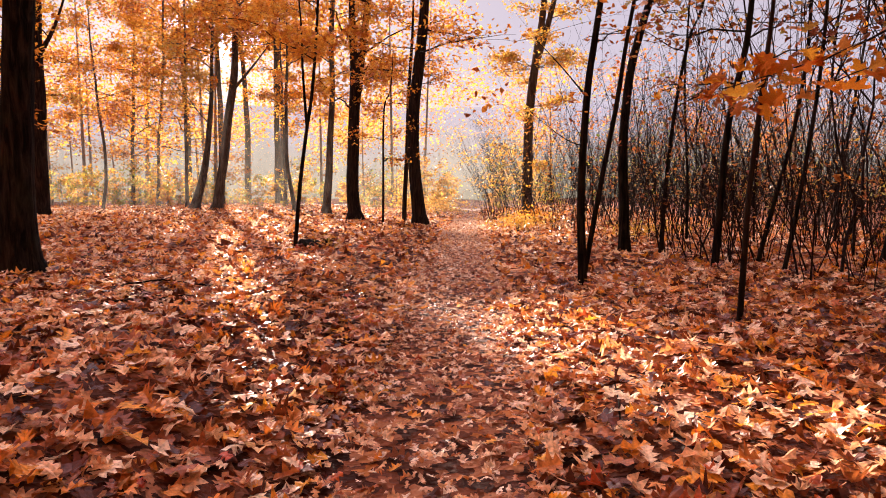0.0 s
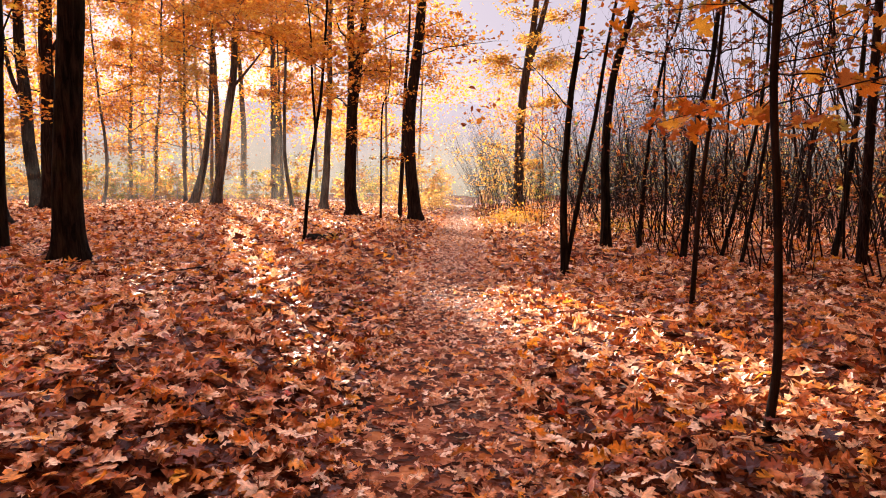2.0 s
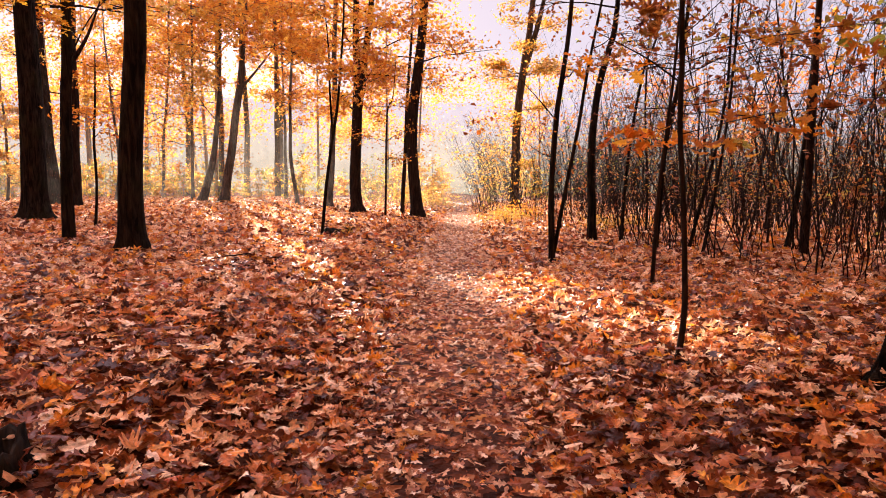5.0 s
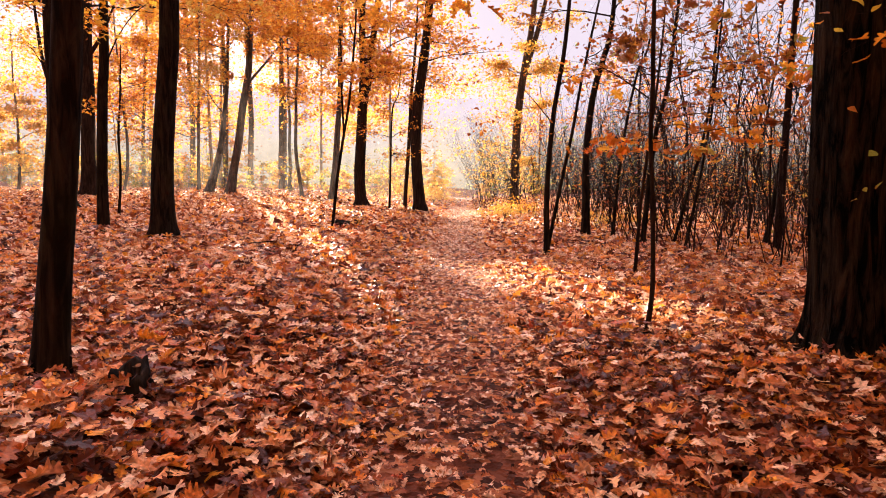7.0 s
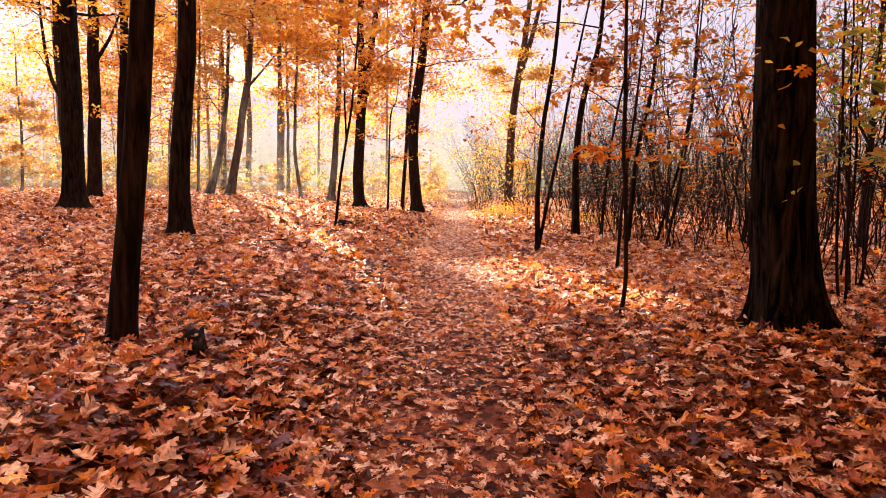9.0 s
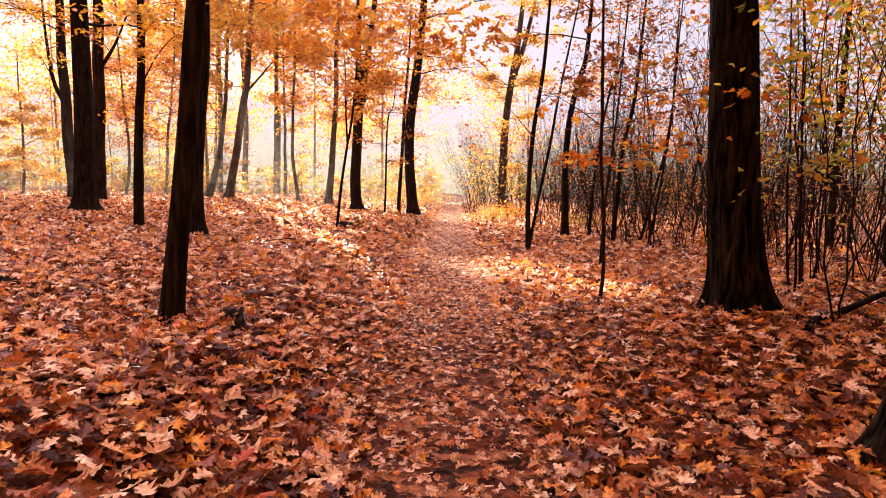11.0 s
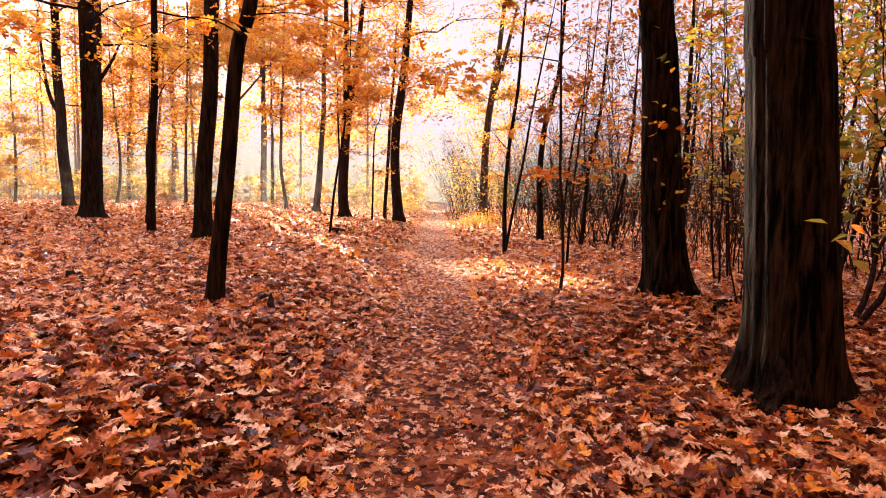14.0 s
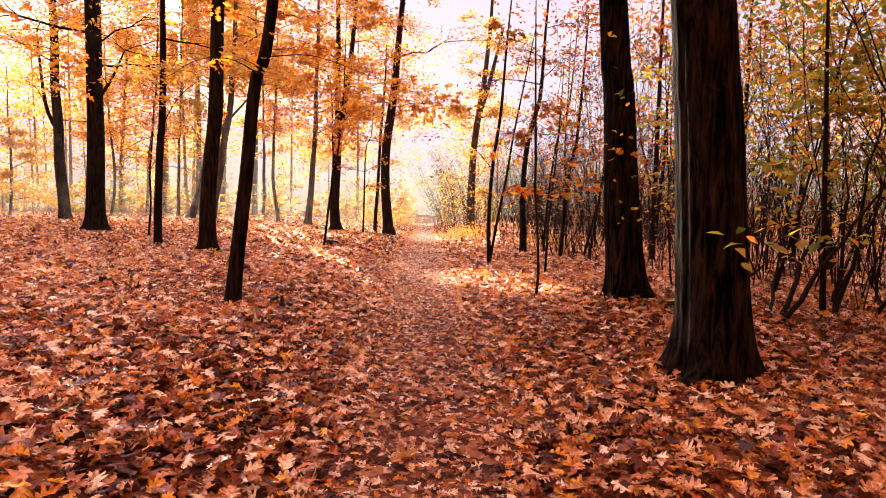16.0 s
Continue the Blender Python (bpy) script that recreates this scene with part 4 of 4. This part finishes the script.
spray(SAPLING_A, [(1.66, 2.4, 1.85), (1.8, 3.0, 1.8), (1.75, 3.6, 1.74), (1.6, 3.9, 1.7)], 0.007, 18, OAK_ORANGE, 0.15, own)
spray(SAPLING_A, [(1.66, 2.4, 1.95), (2.1, 2.7, 1.95), (2.6, 2.9, 1.9), (3.0, 3.1, 1.84)], 0.008, 22, OAK_ORANGE, 0.15, own)
spray(SAPLING_A, [(1.65, 2.4, 2.2), (2.0, 2.2, 2.35), (2.5, 2.1, 2.4), (2.9, 2.2, 2.38)], 0.007, 16, OAK_ORANGE, 0.13, own)
for course in ([(1.66, 2.4, 2.1), (2.2, 2.5, 2.3), (2.8, 2.6, 2.35), (3.4, 2.9, 2.3)], [(1.66, 2.4, 1.8), (2.3, 2.1, 1.95), (2.8, 2.0, 2.0), (3.2, 2.0, 1.95)], [(1.65, 2.4, 2.4), (2.2, 2.8, 2.6), (2.8, 3.2, 2.65), (3.3, 3.6, 2.6)],
               [(1.65, 2.4, 2.5), (2.0, 2.0, 2.75), (2.5, 1.8, 2.8)], [(1.66, 2.4, 1.7), (2.2, 3.0, 1.75), (2.7, 3.5, 1.7)],
               [(1.66, 2.4, 2.0), (2.3, 2.2, 2.05), (3.0, 2.1, 1.98), (3.6, 2.1, 1.85)], [(1.65, 2.4, 2.3), (2.3, 2.4, 2.5), (3.0, 2.3, 2.55), (3.7, 2.3, 2.5)]):
    spray(SAPLING_A, course, 0.007, 20, OAK_BROWN, 0.14, own, 0.09, 0.25)
GOLD_OAK = leaf_forms((OAK_V, OAK_F), leaf_mat("golden_spray_leaf", [(0, (0.6, 0.22, 0.015)), (0.5, (0.74, 0.36, 0.02)), (1, (0.75, 0.5, 0.05))], 0.55, 0.45, True), 6, 240)
for course in ([(-6.3, 7.4, 4.1), (-6.6, 7.0, 4.5), (-7.0, 6.6, 4.5)], [(-6.3, 7.4, 4.0), (-5.9, 6.9, 4.35), (-5.5, 6.5, 4.3)], [(-6.3, 7.4, 4.2), (-6.4, 6.8, 4.6), (-6.2, 6.2, 4.6)], [(-6.3, 7.4, 3.7), (-6.0, 6.9, 3.85), (-5.8, 6.5, 3.8)],
               [(-6.3, 7.4, 4.3), (-5.9, 7.1, 4.45), (-5.3, 6.9, 4.35), (-4.9, 6.8, 4.15)], [(-6.33, 7.4, 4.0), (-6.8, 7.2, 4.3), (-7.4, 7.0, 4.3), (-7.9, 6.9, 4.1)], [(-6.33, 7.4, 4.5), (-7.2, 7.2, 4.8), (-8.2, 7.0, 4.6), (-8.9, 6.9, 4.2)]):
    spray(SLIM_K, course, 0.01, 22, GOLD_OAK, 0.17, own, 0.1, 0.2)
for course in ([(-1.82, 0.08, 3.3), (-1.3, 0.3, 3.45), (-0.8, 0.7, 3.4)], [(-1.85, 0.08, 3.1), (-2.3, 0.5, 3.3), (-2.8, 0.9, 3.25)], [(-1.75, 0.08, 3.6), (-2.4, 0.2, 3.8), (-3.1, 0.3, 3.75)]):
    spray(LEANING_J, course, 0.009, 16, OAK_ORANGE, 0.15, own, 0.09, 0.3)
spray(SAPLING_A, [(1.64, 2.4, 2.3), (1.3, 2.8, 2.4), (1.05, 3.1, 2.42)], 0.006, 7, OAK_ORANGE, 0.14, own)


def hazel(x, y, height, lean, label, sprays, size=0.11, r=0.016, each=10):
    z = float(land(x, y)) - 0.04
    base = thing("hazel_sapling", (x, y, z), label, "sapling", "hazel saplings by the oaks")
    own_ = np.random.default_rng(int(1000 + 97 * x + 13 * y))
    for k in range(2):
        s = np.linspace(0, 1, 12)[:, None]
        line = s * np.array([lean[0] * (1 - 0.5 * k), lean[1] * (1 + 0.7 * k), height * (1 - 0.2 * k)]) + np.array([0.05 * k, 0.04 * k, 0])
        line[1:, :2] += np.cumsum(own_.normal(0, 0.02, (11, 2)), 0)
        g = Geo()
        tube(g, line, r * (1 - 0.7 * s[:, 0]), 7)
        part("stem", g, TWIG, base)
        for q in range(sprays // 2):
            i = own_.integers(4, 11)
            a = own_.uniform(0, 6.28)
            L_ = own_.uniform(0.5, 1.1)
            c0 = line[i] + np.array(base.location)
            d = np.array([math.sin(a), math.cos(a), 0.15]) * L_
            spray(base, [c0, c0 + d * 0.5 + [0, 0, 0.08], c0 + d], 0.005, each, HAZEL, size, own_, 0.085, 0.15)
    return base


hazel(3.75, 2.2, 3.9, (-0.5, -0.2), "hazel sapling with green and orange leaves beside the oak", 20, 0.14, 0.016, 13)
hazel(4.6, 3.4, 4.2, (0.2, 0.1), "hazel sapling with yellow leaves", 14)
hazel(5.3, 0.9, 4.0, (1.5, -0.4), "leaning hazel sapling with yellow-green leaves", 16)
hazel(5.0, -0.3, 3.6, (1.7, -0.5), "leaning hazel with golden and green leaves", 16)
hazel(6.4, 2.6, 4.4, (-0.3, 0.2), "hazel sapling with thin golden foliage", 14)
hazel(4.9, 1.6, 5.0, (1.0, -0.5), "tall hazel with many yellow and green leaves", 30, 0.17, 0.018, 16)
hazel(5.6, -0.9, 4.2, (1.6, -0.3), "hazel with golden leaves at the thicket's edge", 30, 0.17, 0.018, 16)
hazel(6.6, 1.2, 5.6, (-0.4, 0.1), "tall hazel with mixed green and orange leaves", 30, 0.17, 0.018, 16)
hazel(4.2, 2.9, 5.2, (-0.3, 0.3), "hazel with orange leaves behind the oak", 18, 0.12, 0.016, 12)
hazel(3.98, -0.26, 1.9, (1.75, 0.5), "dark stem leaning out beside the old oak", 6, 0.12, 0.035, 8)
hazel(4.80, -0.02, 2.6, (0.7, 0.3), "dark crooked shoot with yellow leaves by the old oak", 8, 0.13, 0.03, 8)
low = hazel(4.3, -2.6, 1.9, (-0.5, -0.1), "low hazel shoot with yellow leaves by the old oak", 2, 0.1, 0.012, 6)
spray(low, [(4.0, -2.7, 1.35), (3.3, -2.8, 1.4), (2.7, -2.85, 1.36), (2.15, -2.95, 1.3)], 0.006, 24, HAZEL, 0.125, own, 0.13, 0.3)
twigs_on = hazel(3.35, 0.6, 3.2, (-0.35, 0.0), "thin hazel shoot with pale green leaves", 6, 0.08, 0.01, 7)
spray(twigs_on, [(3.1, 0.6, 2.3), (2.8, 0.7, 2.5), (2.5, 0.75, 2.55), (2.25, 0.8, 2.45)], 0.005, 12, HAZEL, 0.08, own, 0.09, 0.1)
for course, kind_of, size_ in (([(3.05, 0.6, 2.6), (2.75, 0.55, 2.85), (2.4, 0.6, 2.9)], HAZEL, 0.11), ([(3.1, 0.6, 2.1), (2.85, 0.5, 2.2), (2.45, 0.5, 2.3), (2.2, 0.55, 2.2)], OAK_ORANGE, 0.12),
                               ([(3.0, 0.6, 3.0), (2.7, 0.5, 3.3), (2.3, 0.4, 3.4), (2.0, 0.45, 3.3)], HAZEL, 0.12), ([(3.0, 0.6, 3.1), (2.8, 0.3, 3.5), (2.5, 0.2, 3.7)], OAK_ORANGE, 0.13), ([(3.15, 0.6, 1.5), (2.85, 0.55, 1.6), (2.6, 0.6, 1.55)], HAZEL, 0.08)):
    spray(twigs_on, course, 0.005, 13, kind_of, size_, own, 0.11, 0.1)
spray(twigs_on, [(3.15, 0.6, 1.7), (2.9, 0.7, 1.95), (2.6, 0.75, 2.0)], 0.005, 9, HAZEL, 0.07, own, 0.09, 0.1)


# ---- low yellow shrub at the path's edge, stumps, fallen wood ----
def low_shrub(x, y, h, wide, n, label, forms_, size):
    base = thing("low_shrub", (x, y, float(land(x, y))), label, "shrub")
    own_ = np.random.default_rng(int(300 + 10 * x + y))
    for k in range(9):
        a, l = own_.uniform(0, 6.28), own_.uniform(0.3, 1) * wide
        g = Geo()
        line = np.array([[0, 0, -0.03], [math.sin(a) * l * 0.4, math.cos(a) * l * 0.4, h * 0.7], [math.sin(a) * l, math.cos(a) * l, h * own_.uniform(0.5, 1)]])
        tube(g, smooth_line(line, 7), 0.008 * np.linspace(1, 0.4, 7), 4)
        part("stem", g, TWIG, base)
    L = Geo()
    at = own_.normal(0, 1, (n, 3)) * np.array([wide * 0.45, wide * 0.45, h * 0.25]) + [0, 0, h * 0.55]
    at = at[at[:, 2] > 0.02]
    leaves(L, at, size * own_.uniform(0.6, 1.2, len(at)), (BEECH_V, BEECH_F), 0.5, 0.4, own_)
    tagged(part("foliage", L, forms_, base, "bright yellow leaves", False), kind="stuff")


low_shrub(1.0, 20.5, 0.55, 1.0, 700, "low golden-yellow shrub at the path's edge", GOLD, 0.1)
low_shrub(1.6, 22.5, 0.7, 1.0, 600, "low orange shrub under the oak", ORANGE, 0.1)
low_shrub(4.0, 15.5, 0.35, 1.2, 400, "low yellow growth under the thicket", GOLD, 0.1)
low_shrub(-2.6, 10.8, 0.22, 0.25, 60, "small yellow seedling on the bank", GOLD, 0.08)
low_shrub(-2.8, 34.0, 1.0, 2.0, 900, "pale yellow bush where the path fades", GOLD, 0.14)
low_shrub(-4.6, 37.0, 1.3, 2.2, 900, "yellow bush in the mist", GOLD, 0.16)


def stump(x, y, r, h, label):
    """A broken stub: furrowed sides, a splintered rim, and a hollow heart."""
    own_ = np.random.default_rng(int(500 + 31 * x + 7 * y))
    base = thing("stump", (x, y, float(land(x, y))), label, "stump")
    n = 18
    th = np.linspace(0, 2 * np.pi, n, endpoint=False)
    rim = h * (0.62 + 0.38 * np.sin(th + own_.uniform(0, 6)) * own_.uniform(0.6, 1.0) + own_.uniform(-0.16, 0.16, n))
    wobble = 1 + 0.13 * np.sin(3 * th + own_.uniform(0, 6)) + own_.uniform(-0.07, 0.07, n)
    rings = []
    for wide, high in ((1.55, None), (1.15, 0.22), (1.0, 0.6), (0.93, 1.0), (0.72, 0.97), (0.45, 0.35), (0.1, 0.2)):
        z_ = np.full(n, -0.05) if high is None else rim * high
        rings.append(np.stack([r * wide * wobble * np.cos(th), r * wide * wobble * np.sin(th), z_], -1))
    v = np.concatenate(rings)
    k, m_ = np.meshgrid(np.arange(len(rings) - 1), np.arange(n), indexing="ij")
    p, q = k * n + m_, k * n + (m_ + 1) % n
    g = Geo()
    g.add(v, np.concatenate([np.stack([p, q, p + n], -1).reshape(-1, 3), np.stack([q, q + n, p + n], -1).reshape(-1, 3)]))
    part("wood", g, BARK, base)


stump(-1.64, -0.08, 0.1, 0.2, "low rotten dark stump among leaves")
stump(-2.95, 11.1, 0.22, 0.15, "low dark rotten stump on the bank")
stump(-3.95, 0.6, 0.1, 0.15, "small dark stump in the leaves")
stump(1.2, 2.15, 0.06, 0.11, "tiny dark root stub in the leaves")


def fallen(points, r, label, twigs=3):
    own_ = np.random.default_rng(int(700 + 31 * points[0][0] + 7 * points[0][1]))
    x, y = points[0][:2]
    base = thing("fallen_branch", (x, y, float(land(x, y))), label, "fallen branch")
    off = np.array(base.location)
    line = np.array([(a, b, float(land(a, b)) + c) for a, b, c in points]) - off
    sl = smooth_line(line, 12)
    sl[1:-1] += own_.normal(0, r * 0.4, (10, 3))
    g = Geo()
    tube(g, sl, r * np.linspace(1, 0.45, 12), 8, 0.06, 4)
    part("wood", g, BARK, base)
    for _ in range(twigs):
        g = Geo()
        bough(g, sl[own_.integers(3, 11)], own_.uniform(0, 6.28), own_.uniform(0.2, 0.5), own_.uniform(0.1, 0.6), r * 0.3, own_, 0, 5, 4)
        part("twig", g, TWIG, base)


fallen([(3.05, 0.5, 0.05), (3.5, 0.85, 0.1), (4.1, 1.1, 0.28), (4.7, 1.5, 0.5)], 0.04, "dark fallen branch leaning at the foot of the oak")
fallen([(3.2, 0.9, 0.04), (3.8, 0.7, 0.05), (4.5, 0.9, 0.06)], 0.06, "dark rotting log half buried in leaves", 2)
fallen([(-3.2, 5.2, 0.05), (-2.6, 5.5, 0.07), (-2.1, 5.9, 0.06)], 0.012, "thin dry fallen branch on the bank", 4)
fallen([(-2.5, 6.2, 0.05), (-3.0, 6.0, 0.1), (-3.4, 5.7, 0.08)], 0.012, "dry twiggy branch lying on leaves", 5)
fallen([(0.95, 3.6, 0.05), (1.0, 4.2, 0.08), (0.8, 4.7, 0.06)], 0.006, "thin curved dry twig on the path", 1)
fallen([(4.2, 0.2, 0.03), (4.6, 0.9, 0.5), (5.1, 1.6, 1.3)], 0.022, "thin dead stem leaning in the thicket", 3)

# ---- leaf litter ----
def in_view(x, y):
    return (np.abs(x) < 3.4 + 0.8 * (y + 6.2)) & (y > -5.6)


def litter(n, x0, x1, y0, y1, form, size, keep, tilt, curl, lift, seed):
    own = np.random.default_rng(seed)
    x, y = own.uniform(x0, x1, n), own.uniform(y0, y1, n)
    ok = in_view(x, y) & keep(x, y)
    if keep is not path_only:
        ok &= (np.abs(x - way_x(y)) > 0.42) | (own.random(n) < 0.4)
    x, y = x[ok], y[ok]
    z = land(x, y) + lift * own.random(len(x)) + 0.008
    g = Geo()
    trod = np.where(np.abs(x - way_x(y)) < 0.55, 0.62, 1.0)
    leaves(g, np.stack([x, y, z], -1), size * own.uniform(0.6, 1.2, len(x)) * trod, form, tilt, curl, own)
    return g


def near(x, y):
    return (x > -7.5) & (x < 6.5) & (y < 9)


def first(x, y):
    return near(x, y) & (y < 2.2 + 0.25 * np.abs(x)) & (np.abs(x) < 5)


def path_only(x, y):
    return np.abs(x - way_x(y)) < 0.75


BED = Geo()
for g in (litter(32000, -6, 6, -5.6, 4, (OAK_V, OAK_F), 0.118, first, 0.24, 0.7, 0.12, 51),
          litter(37000, -7.5, 6.5, -3, 9, (MID_V, MID_F), 0.134, lambda x, y: near(x, y) & ~first(x, y), 0.25, 0.7, 0.11, 54),
          litter(48000, -16, 9, -3, 24, (BLADE_V, BLADE_F), 0.18, lambda x, y: ~near(x, y), 0.33, 0.8, 0.05, 52),
          litter(27000, -36, 8, 24, 50, (BLADE_V, BLADE_F), 0.23, lambda x, y: x > -60, 0.35, 0.8, 0.05, 53)):
    BED.add(np.concatenate(g.v), np.concatenate(g.f))
# Lower layer, its dark colour standing for shade between the top leaves.
old = part("gap_shade_litter", litter(19000, -6, 6, -5.6, 4, (MID_V, MID_F), 0.128, first, 0.22, 0.7, 0.055, 50), LITTER_GAP_SHADE, ground, "dark-brown lower leaves, coloured as shade between the fresh ones", False)
tagged(old, kind="stuff")
trod = part("trodden_leaves", litter(22000, -2.2, 1.4, -5.5, 34, (MID_V, MID_F), 0.105, path_only, 0.26, 0.7, 0.075, 55), TRODDEN, ground, "broken pale leaves trodden flat along the path", False)
tagged(trod, kind="stuff")
bed = part("leaf_litter", BED, LITTER, ground, "curled brown and tan oak leaves lying thick on the ground", False)
tagged(bed, kind="stuff")

# ---- single bright leaves on top of the litter ----
forms = []
for k in range(10):
    g = Geo()
    leaves(g, np.zeros((1, 3)), [1.0], (OAK_V, OAK_F), 0.16, 0.7, np.random.default_rng(70 + k))
    forms.append(g.mesh("leaf", LITTER_ONE, False))
own = np.random.default_rng(61)
made = 0
while made < 300:
    x, y = own.uniform(-4.5, 4.5), own.uniform(-5.0, 5.5)
    if not in_view(x, y):
        continue
    ob = new("leaf", forms[made % 10])
    ob.parent = ground
    ob.matrix_basis = pose(x, y, float(land(x, y)) + 0.052, 0, 0, own.uniform(0, 360)) @ Matrix.Scale(own.uniform(0.13, 0.2), 4)
    made += 1
